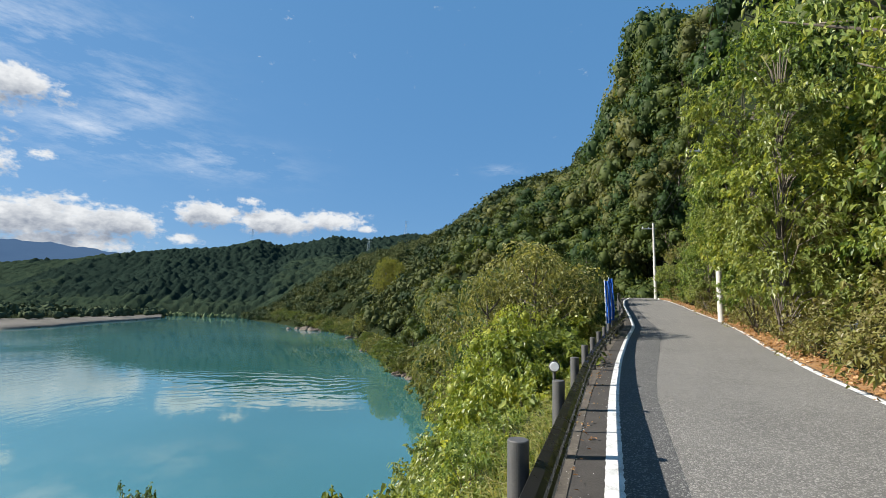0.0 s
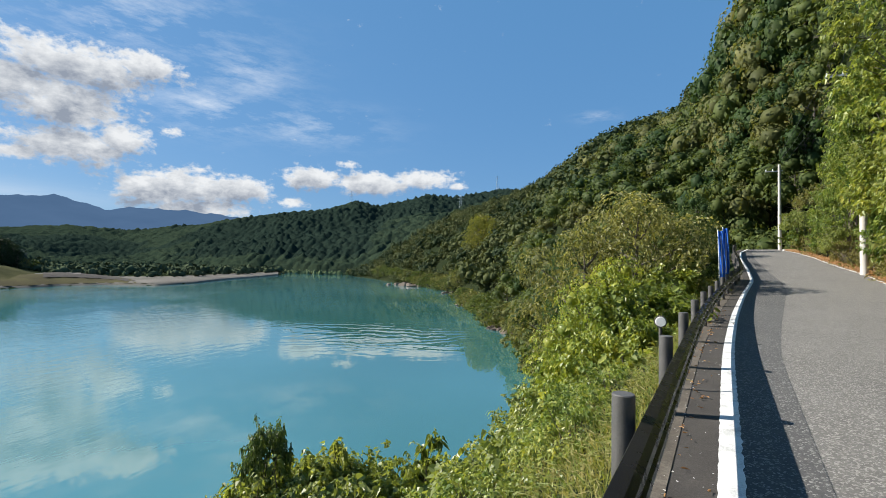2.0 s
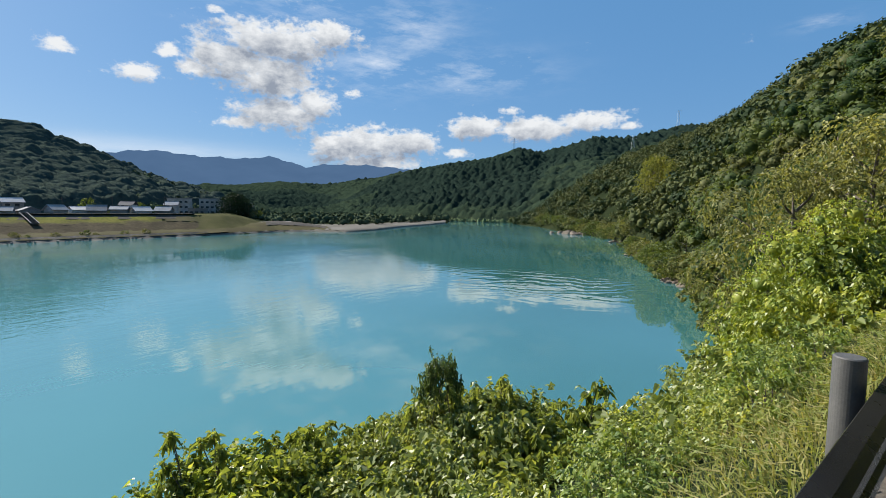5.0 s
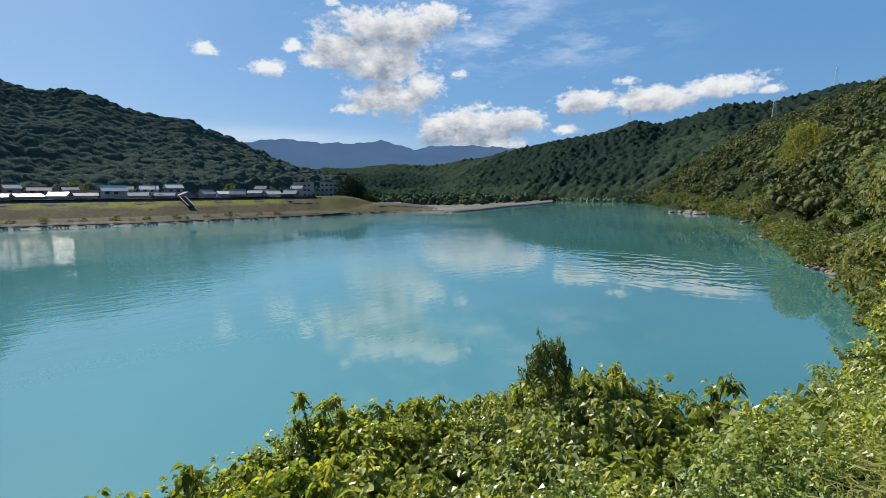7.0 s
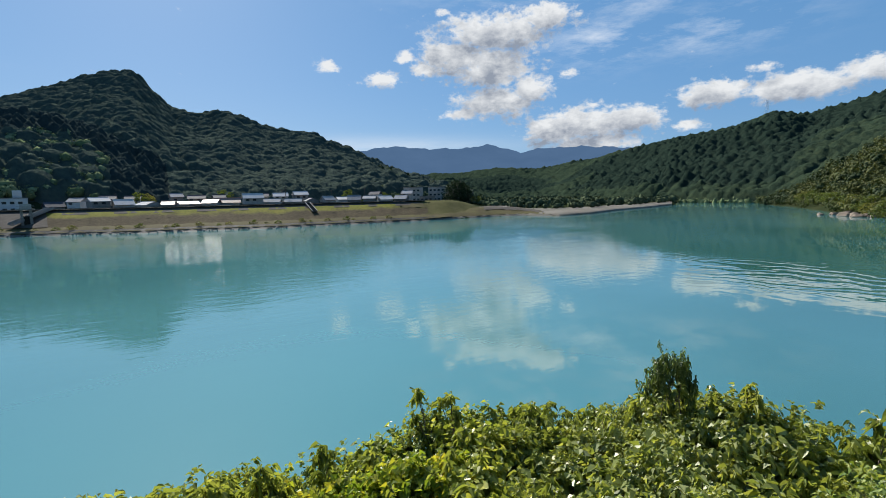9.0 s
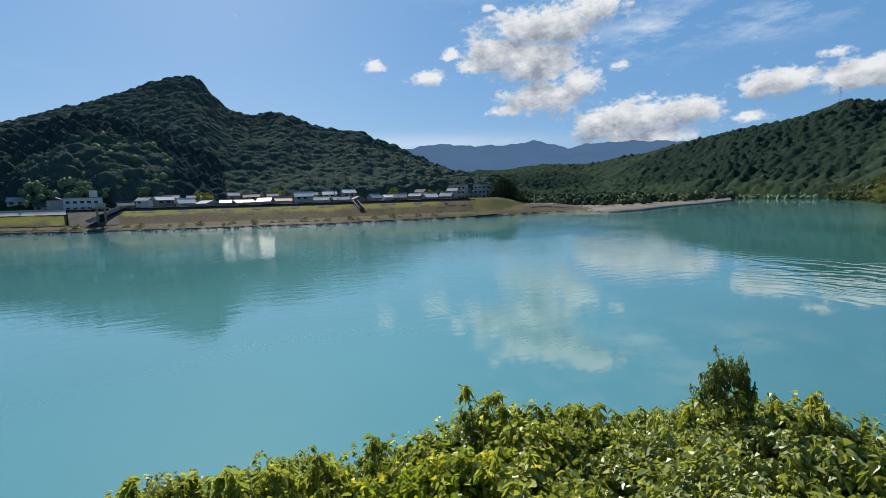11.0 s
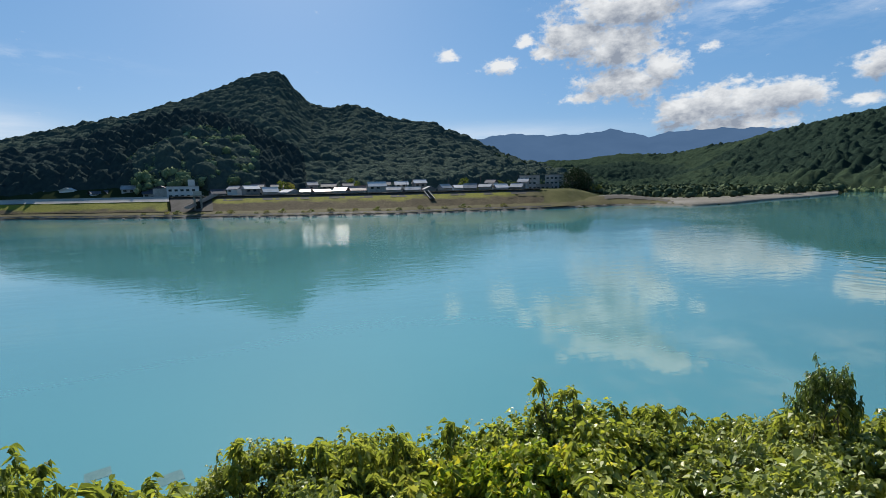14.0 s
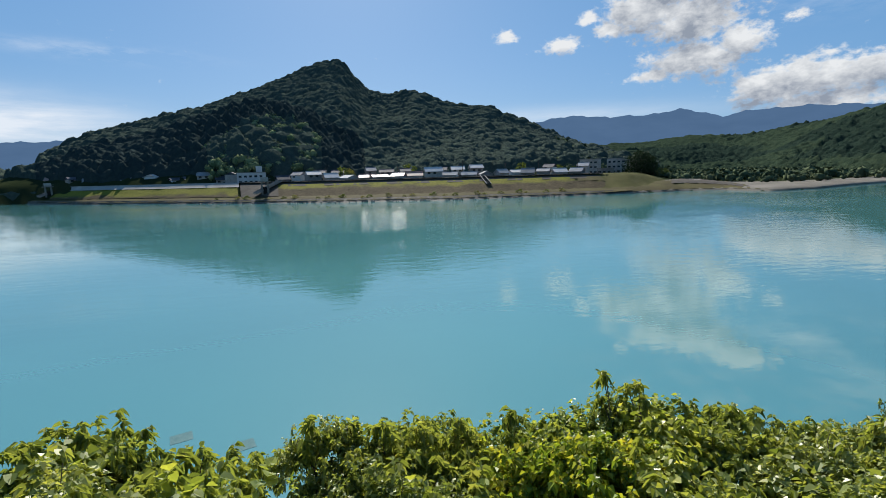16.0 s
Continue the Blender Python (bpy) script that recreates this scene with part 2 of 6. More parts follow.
    near = maths(nodes, links, "EXPONENT", maths(nodes, links, "MULTIPLY", maths(nodes, links, "ADD", maths(nodes, links, "MULTIPLY", dx, dx), maths(nodes, links, "MULTIPLY", dy, dy)), -1.0))
    bp3 = nodes.new("ShaderNodeBump")
    bp3.inputs["Distance"].default_value = 0.12
    links.new(maths(nodes, links, "MULTIPLY", near, 0.27), bp3.inputs["Strength"])
    links.new(bands.outputs["Fac"], bp3.inputs["Height"])
    links.new(bp2.outputs[0], bp3.inputs["Normal"])
    links.new(bp3.outputs[0], b.inputs["Normal"])
    links.new(b.outputs[0], out.inputs[0])
    return mat


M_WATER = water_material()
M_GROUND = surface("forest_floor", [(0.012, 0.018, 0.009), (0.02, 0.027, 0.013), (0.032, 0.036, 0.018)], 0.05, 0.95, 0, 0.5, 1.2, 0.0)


def asphalt(name, dark, light, chip, share, stain):
    """Binder with pale stone chips of about a centimetre, worn in patches."""
    mat, nodes, links, out = material(name)
    b = nodes.new("ShaderNodeBsdfPrincipled")
    big, mid = noise_node(nodes, links, 0.6, 6, 0.65), noise_node(nodes, links, 14.0, 6, 0.7)
    c = nodes.new("ShaderNodeTexCoord")
    cells = nodes.new("ShaderNodeTexVoronoi")
    cells.inputs["Scale"].default_value = 75.0
    links.new(c.outputs["Object"], cells.inputs["Vector"])
    pick = nodes.new("ShaderNodeSeparateColor")
    links.new(cells.outputs["Color"], pick.inputs[0])
    base = ramp(nodes, [(0.3, dark), (0.7, light)])
    links.new(maths(nodes, links, "ADD", maths(nodes, links, "MULTIPLY", big.outputs[0], stain), maths(nodes, links, "MULTIPLY", mid.outputs[0], 1 - stain)), base.inputs[0])
    shown = maths(nodes, links, "MULTIPLY", maths(nodes, links, "GREATER_THAN", pick.outputs[0], 1 - share), maths(nodes, links, "ADD", maths(nodes, links, "MULTIPLY", pick.outputs[1], 0.7), 0.3))
    mix = nodes.new("ShaderNodeMix")
    mix.data_type = "RGBA"
    links.new(shown, mix.inputs[0]), links.new(base.outputs[0], mix.inputs[6])
    mix.inputs[7].default_value = (*chip, 1)
    links.new(mix.outputs[2], b.inputs["Base Color"])
    b.inputs["Roughness"].default_value, b.inputs["Specular IOR Level"].default_value = 0.85, 0.35
    bp = nodes.new("ShaderNodeBump")
    bp.inputs["Strength"].default_value, bp.inputs["Distance"].default_value = 0.7, 0.006
    links.new(maths(nodes, links, "SUBTRACT", 1.0, cells.outputs["Distance"]), bp.inputs["Height"])
    links.new(bp.outputs[0], b.inputs["Normal"])
    links.new(b.outputs[0], out.inputs[0])
    return mat


M_ASPHALT = asphalt("worn_asphalt", (0.078, 0.074, 0.068), (0.175, 0.167, 0.152), (0.29, 0.278, 0.25), 0.3, 0.45)
M_VERGE = surface("old_dark_asphalt", [(0.026, 0.023, 0.02), (0.05, 0.045, 0.04), (0.095, 0.088, 0.078)], 2.5, 0.9, 0, 0.8, 70.0, 0.4, 0.01, 0.6)
M_PATCH = asphalt("newer_asphalt", (0.05, 0.05, 0.05), (0.1, 0.098, 0.094), (0.24, 0.235, 0.22), 0.2, 0.5)
M_PAINT = surface("worn_road_paint", [(0.22, 0.22, 0.21), (0.66, 0.66, 0.64), (0.76, 0.76, 0.74)], 6.0, 0.6, 0, 0.4, 60.0)
M_CONCRETE = surface("stained_concrete", [(0.1, 0.09, 0.08), (0.2, 0.185, 0.165), (0.3, 0.28, 0.25)], 1.5, 0.85, 0, 0.5, 50.0)
M_FOOTING = surface("dirty_concrete_footing", [(0.045, 0.038, 0.03), (0.095, 0.082, 0.066), (0.19, 0.168, 0.14)], 4.0, 0.9, 0, 0.6, 45.0, 0.3, 0.01, 0.5)
M_STEEL = surface("dark_brown_painted_steel", [(0.010, 0.009, 0.008), (0.015, 0.013, 0.012), (0.024, 0.021, 0.018)], 3.0, 0.27, 0.0, 0.05, 80.0, 0.16)
M_POST = surface("grey_brown_painted_post", [(0.06, 0.06, 0.06), (0.085, 0.083, 0.08), (0.12, 0.115, 0.11)], 5.0, 0.5, 0.1, 0.15, 90.0)
M_BARK = surface("grey_brown_bark", [(0.06, 0.05, 0.04), (0.12, 0.1, 0.08), (0.2, 0.17, 0.14)], 6.0, 0.9, 0, 0.8, 50.0)
M_LEAF_SHRUB = foliage("shrub_leaves", [(0.055, 0.08, 0.024), (0.125, 0.162, 0.044), (0.185, 0.222, 0.06), (0.27, 0.295, 0.09), (0.39, 0.36, 0.14)], 0.4, 0.5, 1.6, 0.42, 0.34)
M_LEAF_KUDZU = foliage("broad_creeper_leaves", [(0.06, 0.095, 0.022), (0.13, 0.175, 0.04), (0.22, 0.26, 0.06), (0.32, 0.34, 0.08), (0.5, 0.42, 0.09)], 0.4, 0.45, 2.2, 0.42, 0.4)
M_LEAF_WALL = foliage("hillside_creeper_leaves", [(0.03, 0.06, 0.014), (0.08, 0.13, 0.026), (0.16, 0.22, 0.045), (0.25, 0.29, 0.065), (0.36, 0.35, 0.1)], 0.33, 0.4, 2.5, 0.42, 0.45)
M_LEAF_YELLOW = foliage("yellow_green_leaves", [(0.045, 0.08, 0.014), (0.15, 0.2, 0.03), (0.26, 0.29, 0.042), (0.44, 0.41, 0.06)], 0.32, 0.4, 2.5, 0.42, 0.4)
M_LEAF_TREE = foliage("tree_leaves", [(0.025, 0.045, 0.014), (0.055, 0.08, 0.022), (0.095, 0.12, 0.034), (0.14, 0.16, 0.048)], 0.3, 0.15, 4.0, 0.6, 0.35)
M_GRAVEL = surface("river_gravel", [(0.08, 0.074, 0.064), (0.14, 0.13, 0.112), (0.2, 0.188, 0.165)], 0.06, 0.95, 0, 0.4, 2.0, 0.03)
M_ROOF = surface("glazed_roof_tiles", [(0.12, 0.12, 0.13), (0.2, 0.2, 0.21), (0.3, 0.3, 0.31)], 0.3, 0.8, 0.0, 0.2, 5.0, 0.05)
M_WALL = surface("plaster_wall", [(0.2, 0.19, 0.17), (0.32, 0.3, 0.27), (0.42, 0.4, 0.37)], 0.4, 0.85, 0, 0.2, 6.0)
M_BLUE = surface("blue_banner_cloth", [(0.01, 0.09, 0.42), (0.015, 0.12, 0.52), (0.03, 0.16, 0.6)], 3.0, 0.7, 0, 0.2, 60.0)
M_WHITE = surface("white_paint", [(0.62, 0.62, 0.6), (0.75, 0.75, 0.74), (0.8, 0.8, 0.8)], 5.0, 0.5, 0, 0.1, 60.0)


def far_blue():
    """A range so far off only blue air haze shows, painted as glow."""
    mat, nodes, links, out = material("distant_haze_glow")
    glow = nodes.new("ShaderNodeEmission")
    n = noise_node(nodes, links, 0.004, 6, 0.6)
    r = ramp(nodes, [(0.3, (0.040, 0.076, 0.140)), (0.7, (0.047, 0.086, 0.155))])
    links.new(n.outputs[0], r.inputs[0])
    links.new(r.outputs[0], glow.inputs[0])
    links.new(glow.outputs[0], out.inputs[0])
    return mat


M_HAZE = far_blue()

# ---- mesh helpers ----
rng = np.random.default_rng(7)


def np_mesh(name, verts, faces, mat, smooth=False):
    """A mesh from numpy arrays; faces (n, 3) or (n, 4)."""
    me = bpy.data.meshes.new(name)
    v, f = np.asarray(verts, np.float32), np.asarray(faces, np.int32)
    me.vertices.add(len(v)), me.loops.add(f.size), me.polygons.add(len(f))
    me.vertices.foreach_set("co", v.ravel())
    me.loops.foreach_set("vertex_index", f.ravel())
    me.polygons.foreach_set("loop_start", np.arange(0, f.size, f.shape[1], dtype=np.int32))
    me.polygons.foreach_set("use_smooth", np.full(len(f), smooth))
    me.update(calc_edges=True)
    me.validate()
    for one in mat if isinstance(mat, (list, tuple)) else [mat]:
        me.materials.append(one)
    return me


def attach(name, mesh, parent=None, label=""):
    ob = new(name, mesh)
    ob.parent = parent
    return tagged(ob, label)


def part(name, bm, mat, parent, label="", smooth=False):
    me = bpy.data.meshes.new(name)
    bm.to_mesh(me)
    bm.free()
    me.materials.append(mat)
    if smooth:
        me.polygons.foreach_set("use_smooth", np.full(len(me.polygons), True))
    return attach(name, me, parent, label)


def box(bm, cx, cy, cz, sx, sy, sz, bevel=0.0, m=None):
    r = bmesh.ops.create_cube(bm, size=1.0, matrix=(m or Matrix()) @ Matrix.Translation((cx, cy, cz)) @ Matrix.Diagonal((sx, sy, sz, 1)))
    if bevel:
        es = list({e for v in r["verts"] for e in v.link_edges})
        bmesh.ops.bevel(bm, geom=es, offset=bevel, segments=2, affect="EDGES")


def tube(points, radii, sides=8):
    """Vertices and quads of a tapered tube along points."""
    p = np.asarray(points, float)
    r = np.broadcast_to(np.asarray(radii, float), len(p))
    d = np.gradient(p, axis=0)
    d /= np.linalg.norm(d, axis=1, keepdims=True) + 1e-9
    ref = np.where(np.abs(d[:, 2:3]) > 0.9, [[1.0, 0, 0]], [[0, 0, 1.0]])
    a = np.cross(d, ref)
    a /= np.linalg.norm(a, axis=1, keepdims=True) + 1e-9
    b = np.cross(d, a)
    th = np.arange(sides) * 2 * np.pi / sides
    v = p[:, None] + r[:, None, None] * (np.cos(th)[None, :, None] * a[:, None] + np.sin(th)[None, :, None] * b[:, None])
    i, j = np.meshgrid(np.arange(len(p) - 1), np.arange(sides), indexing="ij")
    k = (j + 1) % sides
    f = np.stack([i * sides + j, i * sides + k, (i + 1) * sides + k, (i + 1) * sides + j], -1).reshape(-1, 4)
    return v.reshape(-1, 3), f


def joined(pieces):
    vs, fs, n = [], [], 0
    for v, f in pieces:
        vs.append(v), fs.append(np.asarray(f) + n)
        n += len(v)
    return np.concatenate(vs), np.concatenate(fs)


def sheet(us, vs, fn):
    """A grid of quads over us x vs; fn gives (x, y, z) arrays."""
    u, v = np.meshgrid(us, vs, indexing="ij")
    p = np.stack(fn(u, v), -1).reshape(-1, 3)
    i, j = np.meshgrid(np.arange(len(us) - 1), np.arange(len(vs) - 1), indexing="ij")
    k = len(vs)
    f = np.stack([i * k + j, (i + 1) * k + j, (i + 1) * k + j + 1, i * k + j + 1], -1).reshape(-1, 4)
    return p, f


def wave(x, y, scale, seed=0):
    """Cheap smooth noise in -1..1 from summed sines."""
    g = np.random.default_rng(seed)
    out = 0.0
    for k in range(6):
        a, ph = g.uniform(0, 6.28), g.uniform(0, 6.28)
        s = scale * (0.5 + 0.35 * k)
        out = out + np.sin((x * np.cos(a) + y * np.sin(a)) * s + ph) / (1 + 0.5 * k)
    return out / 2.6


def smoothstep(t):
    t = np.clip(t, 0, 1)
    return t * t * (3 - 2 * t)


# ---- road frame ----
# the river-side white line: x, y, z
LINE = np.array([(-27.3, -75.2, -1.8), (-13.6, -37.5, -0.9), (-6.8, -18.8, -0.45), (0.07, 0.2, 0.0), (1.29, 3.56, 0.09), (2.67, 7.35, 0.18), (4.37, 11.6, 0.29), (6.7, 17.0, 0.52),
                 (9.5, 23.1, 0.86), (12.3, 30.6, 1.45), (14.3, 36.5, 2.1), (16.4, 41.9, 2.75), (21.0, 52.0, 3.4), (25.0, 60.0, 3.6), (27.0, 70.0, 3.8), (26.0, 82.0, 4.0)])


def dense_curve(pts, step=0.25):
    d = np.concatenate([[0], np.cumsum(np.linalg.norm(np.diff(pts[:, :2], axis=0), axis=1))])
    s = np.arange(0, d[-1], step)
    p = np.stack([np.interp(s, d, pts[:, k]) for k in range(3)], 1)
    kern = np.hanning(25)
    kern /= kern.sum()
    for k in range(3):
        p[:, k] = np.convolve(np.pad(p[:, k], 12, mode="reflect", reflect_type="odd"), kern, "valid")
    zero = np.argmin(np.hypot(p[:, 0], p[:, 1]))
    return s - s[zero], p


ROAD_S, ROAD_P = dense_curve(LINE)
ROAD_T = np.gradient(ROAD_P, axis=0)
ROAD_T /= np.linalg.norm(ROAD_T[:, :2], axis=1, keepdims=True)


def on_road(s, o, dz=0.0):
    """A point s metres along the river-side line, o metres to its right."""
    x, y, z = (np.interp(s, ROAD_S, ROAD_P[:, k]) for k in range(3))
    tx, ty = np.interp(s, ROAD_S, ROAD_T[:, 0]), np.interp(s, ROAD_S, ROAD_T[:, 1])
    return x + ty * o, y - tx * o, z + dz + 0.0 * o


def road_width(s):
    return np.interp(s, [-80, 5, 15, 30, 40, 50, 90], [3.7, 3.7, 4.2, 4.8, 4.4, 3.0, 3.4])


def strip(name, s0, s1, o0, o1, dz, mat, step=0.5, across=2, label="", cat="", parent=None):
    ss = np.arange(s0, s1 + step / 2, step)
    p, f = sheet(ss, np.linspace(0, 1, across), lambda s, u: on_road(s, (o0(s) if callable(o0) else o0) * (1 - u) + (o1(s) if callable(o1) else o1) * u, dz))
    return tagged(attach(name, np_mesh(name, p, f[:, ::-1], mat, True), parent), label, cat, kind="structure")


# ---- ground: one sheet about the viewpoint, hills and banks in azimuth and distance ----
def table(*rows):
    a = np.array(rows, float)
    return lambda az: [np.interp(az, a[:, 0], a[:, k]) for k in range(1, a.shape[1])]


# azimuth, elevation of the skyline, distance of the ridge, distance of the foot
PEAK = table((-150, 2, 700, 420), (-121.5, 1.9, 700, 480), (-119.6, 0.4, 660, 430), (-118.4, 2.7, 640, 400), (-114.7, 4.7, 640, 350), (-105.8, 7.4, 640, 310), (-97.7, 10.3, 660, 290), (-92.1, 12.8, 680, 290),
             (-89.6, 13.1, 680, 290), (-86.5, 9.9, 670, 290), (-83.9, 9.4, 650, 290), (-80.9, 9.9, 620, 290), (-77.9, 8.7, 600, 290), (-72.6, 7.9, 580, 300), (-67.3, 5.6, 560, 320), (-63.4, 3.7, 540, 340), (-56.5, 1.3, 500, 380), (-53, -0.4, 480, 420))
# spurs in front of the peak: a dark one, a low lit hump under it, and the long tail of the ridge
SPUR = table((-124, 0.5, 480, 420), (-118.4, 2.0, 450, 380), (-115.3, 3.8, 440, 350), (-110.9, 4.9, 440, 320), (-105.8, 6.6, 440, 300), (-101.3, 8.1, 430, 290), (-98.9, 8.7, 430, 290), (-95.3, 8.3, 430, 290), (-93.1, 7.4, 430, 290), (-90.8, 5.8, 420, 290), (-88.9, 3.8, 400, 290), (-87, 0.3, 380, 290))
HUMP = table((-105.0, 0.3, 345, 290), (-101.8, 3.1, 360, 290), (-99.8, 5.6, 372, 290), (-97.3, 6.4, 378, 290), (-94.5, 5.3, 372, 290), (-93.4, 3.1, 360, 290), (-92.0, 0.5, 345, 290))
TAIL = table((-85, 0.5, 380, 300), (-80.9, 3.7, 420, 300), (-76.4, 5.0, 450, 300), (-72.6, 5.8, 470, 305), (-68, 5.1, 470, 315), (-64, 3.8, 470, 330), (-59, 2.3, 450, 360), (-56, 0.9, 430, 390))
MAST = table((-78, 2.2, 1600, 1000), (-60, 2.7, 1520, 920), (-56, 2.9, 1500, 900), (-50.3, 3.4, 1450, 850), (-45.6, 3.1, 1350, 800), (-42.3, 3.7, 1300, 720), (-36.1, 4.7, 1200, 600), (-30.7, 6.0, 1100, 540), (-26.4, 6.5, 1000, 490), (-22.0, 7.8, 960, 470),
             (-19.3, 7.2, 950, 450), (-13.5, 8.7, 950, 430), (-10.1, 8.5, 980, 430), (-4.6, 9.5, 1000, 430), (3, 9.5, 1000, 430), (20, 8, 1000, 430))
NEAR = table((-24, -1.2, 520, 440), (-20, 0.5, 480, 360), (-17, 2.6, 450, 275), (-14.0, 4.4, 440, 245), (-11, 6.2, 440, 205), (-8.6, 7.2, 440, 160), (-4.0, 8.5, 430, 122), (-1.4, 9.3, 420, 80), (3.2, 12.0, 380, 52), (8.1, 15.2, 330, 42),
             (11.5, 16.5, 290, 40), (15.0, 17.3, 250, 42), (17.7, 19.5, 210, 46), (20.7, 22.0, 160, 50), (23.0, 25.0, 120, 54), (26, 29.0, 95, 56), (35, 34, 70, 24), (50, 38, 50, 12), (90, 40, 40, 8), (150, 40, 40, 8), (200, 30, 60, 12))
BLUE = table((-140, 3.0, 3900), (-75, 5.5, 3900), (-66.3, 5.6, 3900), (-63.2, 6.1, 3900), (-58.5, 5.7, 3900), (-53.7, 5.7, 3900), (-51.3, 6.1, 3900), (-47.6, 5.0, 3900), (-44.9, 5.4, 3900), (-40.1, 5.4, 3900), (-34.1, 4.9, 3900), (-20, 4.0, 3900))
FAR_SHORE = table((-150, 700), (-121.6, 405), (-115.6, 321), (-108.4, 273), (-100.7, 238), (-90.6, 214), (-82, 207), (-76.9, 203), (-63.3, 218), (-57, 231), (-50, 258), (-47, 262), (-43, 250), (-39.2, 275), (-32.5, 385), (-30.5, 450))


def ground_height(az, r):
    """Height of the ground at azimuth az (degrees to the right of +y) and distance r."""
    x, y = r * np.sin(np.radians(az)), r * np.cos(np.radians(az))
    z = np.full(np.shape(r), WATER - 3.0) if np.ndim(r) else WATER - 3.0
    # plain and levee beyond the river
    (rf,) = FAR_SHORE(az)
    d = r - rf
    levee = np.interp(d, [-10, 0, 4, 6, 14, 34, 40, 60, 90], [-3, 0, 1.2, 1.3, 2.6, 9.4, 9.6, 8.6, 9.0]) + WATER
    spit = np.interp(d, [-10, 0, 3, 30, 120], [-3, 0, 0.9, 1.6, 2.0]) - np.clip((d - 120) / 60, 0, 1) * 5 * smoothstep((az + 40) / 4.0) + WATER
    k = smoothstep((az + 56) / 5.0)
    bank = levee * (1 - k) + spit * k
    z = np.where((az > -160) & (az < -30.4), np.maximum(z, bank), z)
    for hill, crown, base, lo, hi, bow in ((PEAK, 6.0, WATER + 8.5, -150, -52, 1.25), (SPUR, 5.0, WATER + 8.5, -124, -87, 0.75), (HUMP, 4.0, WATER + 8.5, -105, -92, 0.7), (TAIL, 5.0, WATER + 8.5, -85, -56, 0.8),
                                           (MAST, 9.0, WATER - 1.0, -78, 22, 0.9), (NEAR, 5.0, WATER - 1.0, -26, 200, 0.9)):
        e, rr, rb = hill(az)
        top = 1.4 + rr * np.tan(np.radians(e)) - crown
        t = (r - rb) / (rr - rb)
        up = base + (top - base) * np.clip(t, 0, 1) ** bow
        fold = 0.2 if hill is MAST else 0.11
        up = up + np.clip(np.minimum(t * 6, (1 - t) * 3), 0, 1) * ((wave(x, y, 0.018, 3) * fold + wave(x, y, 0.045, 9) * 0.035) * (top - base))
        down = top - (r - rr) * 0.35
        h = np.where(t < 1, up, down)
        z = np.where((t > -0.02) & (az > lo) & (az < hi), np.maximum(z, h), z)
    return z


def make_ground():
    az = np.concatenate([np.arange(-150, 40, 0.75), np.arange(40, 211, 3.0)])
    rr = np.concatenate([np.geomspace(30, 1800, 130), np.geomspace(2000, 4500, 8)])
    p, f = sheet(az, rr, lambda a, r: (r * np.sin(np.radians(a)), r * np.cos(np.radians(a)), np.where(r > 1900, -20.0, ground_height(a, r))))
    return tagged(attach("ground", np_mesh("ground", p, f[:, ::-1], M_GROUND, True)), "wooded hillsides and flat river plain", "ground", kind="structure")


make_ground()


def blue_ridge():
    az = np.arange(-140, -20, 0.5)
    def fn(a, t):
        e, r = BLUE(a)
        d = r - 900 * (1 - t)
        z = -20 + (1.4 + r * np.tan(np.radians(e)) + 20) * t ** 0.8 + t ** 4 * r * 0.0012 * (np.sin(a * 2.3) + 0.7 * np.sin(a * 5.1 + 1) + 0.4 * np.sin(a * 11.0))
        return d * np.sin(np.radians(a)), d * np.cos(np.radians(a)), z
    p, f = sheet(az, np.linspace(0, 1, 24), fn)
    return tagged(attach("backdrop", np_mesh("backdrop", p, f[:, ::-1], M_HAZE, True)), "distant mountain range in painted blue haze beyond the valley", "mountains", kind="structure")


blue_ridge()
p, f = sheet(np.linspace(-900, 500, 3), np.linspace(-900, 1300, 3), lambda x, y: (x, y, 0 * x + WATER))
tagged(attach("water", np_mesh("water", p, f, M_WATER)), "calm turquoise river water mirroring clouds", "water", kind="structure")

# ---- road ----
strip("road", -70, 90, 0.0, lambda s: road_width(s), 0.0, M_ASPHALT, 0.5, 5, "weathered grey asphalt road", "road")
strip("road_patch", -70, 60, 0.02, lambda s: np.interp(s, [-70, 3, 8, 14, 20, 30, 60], [0.45, 0.5, 0.62, 0.95, 1.2, 0.9, 0.6]), 0.004, M_PATCH, 0.5, 3, "darker resurfaced asphalt strip", "road")
strip("edge_line_river", -70, 90, lambda s: -0.07 + 0.004 * np.sin(s * 31.0) * np.sin(s * 7.3), lambda s: 0.075 + 0.007 * np.sin(s * 23.0) * np.sin(s * 41.0 + 1) + 0.004 * np.sin(s * 67.0), 0.008, M_PAINT, 0.06, 2, "worn white painted edge line", "trim")
strip("edge_line_hill", -70, 60, lambda s: road_width(s) - 0.2, lambda s: road_width(s) - 0.08, 0.008, M_PAINT, 0.5, 2, "worn white painted edge line", "trim")
strip("verge_river", -70, 90, -0.62, -0.03, 0.0, M_VERGE, 0.5, 3, "dark asphalt margin under the guard rail", "pavement")


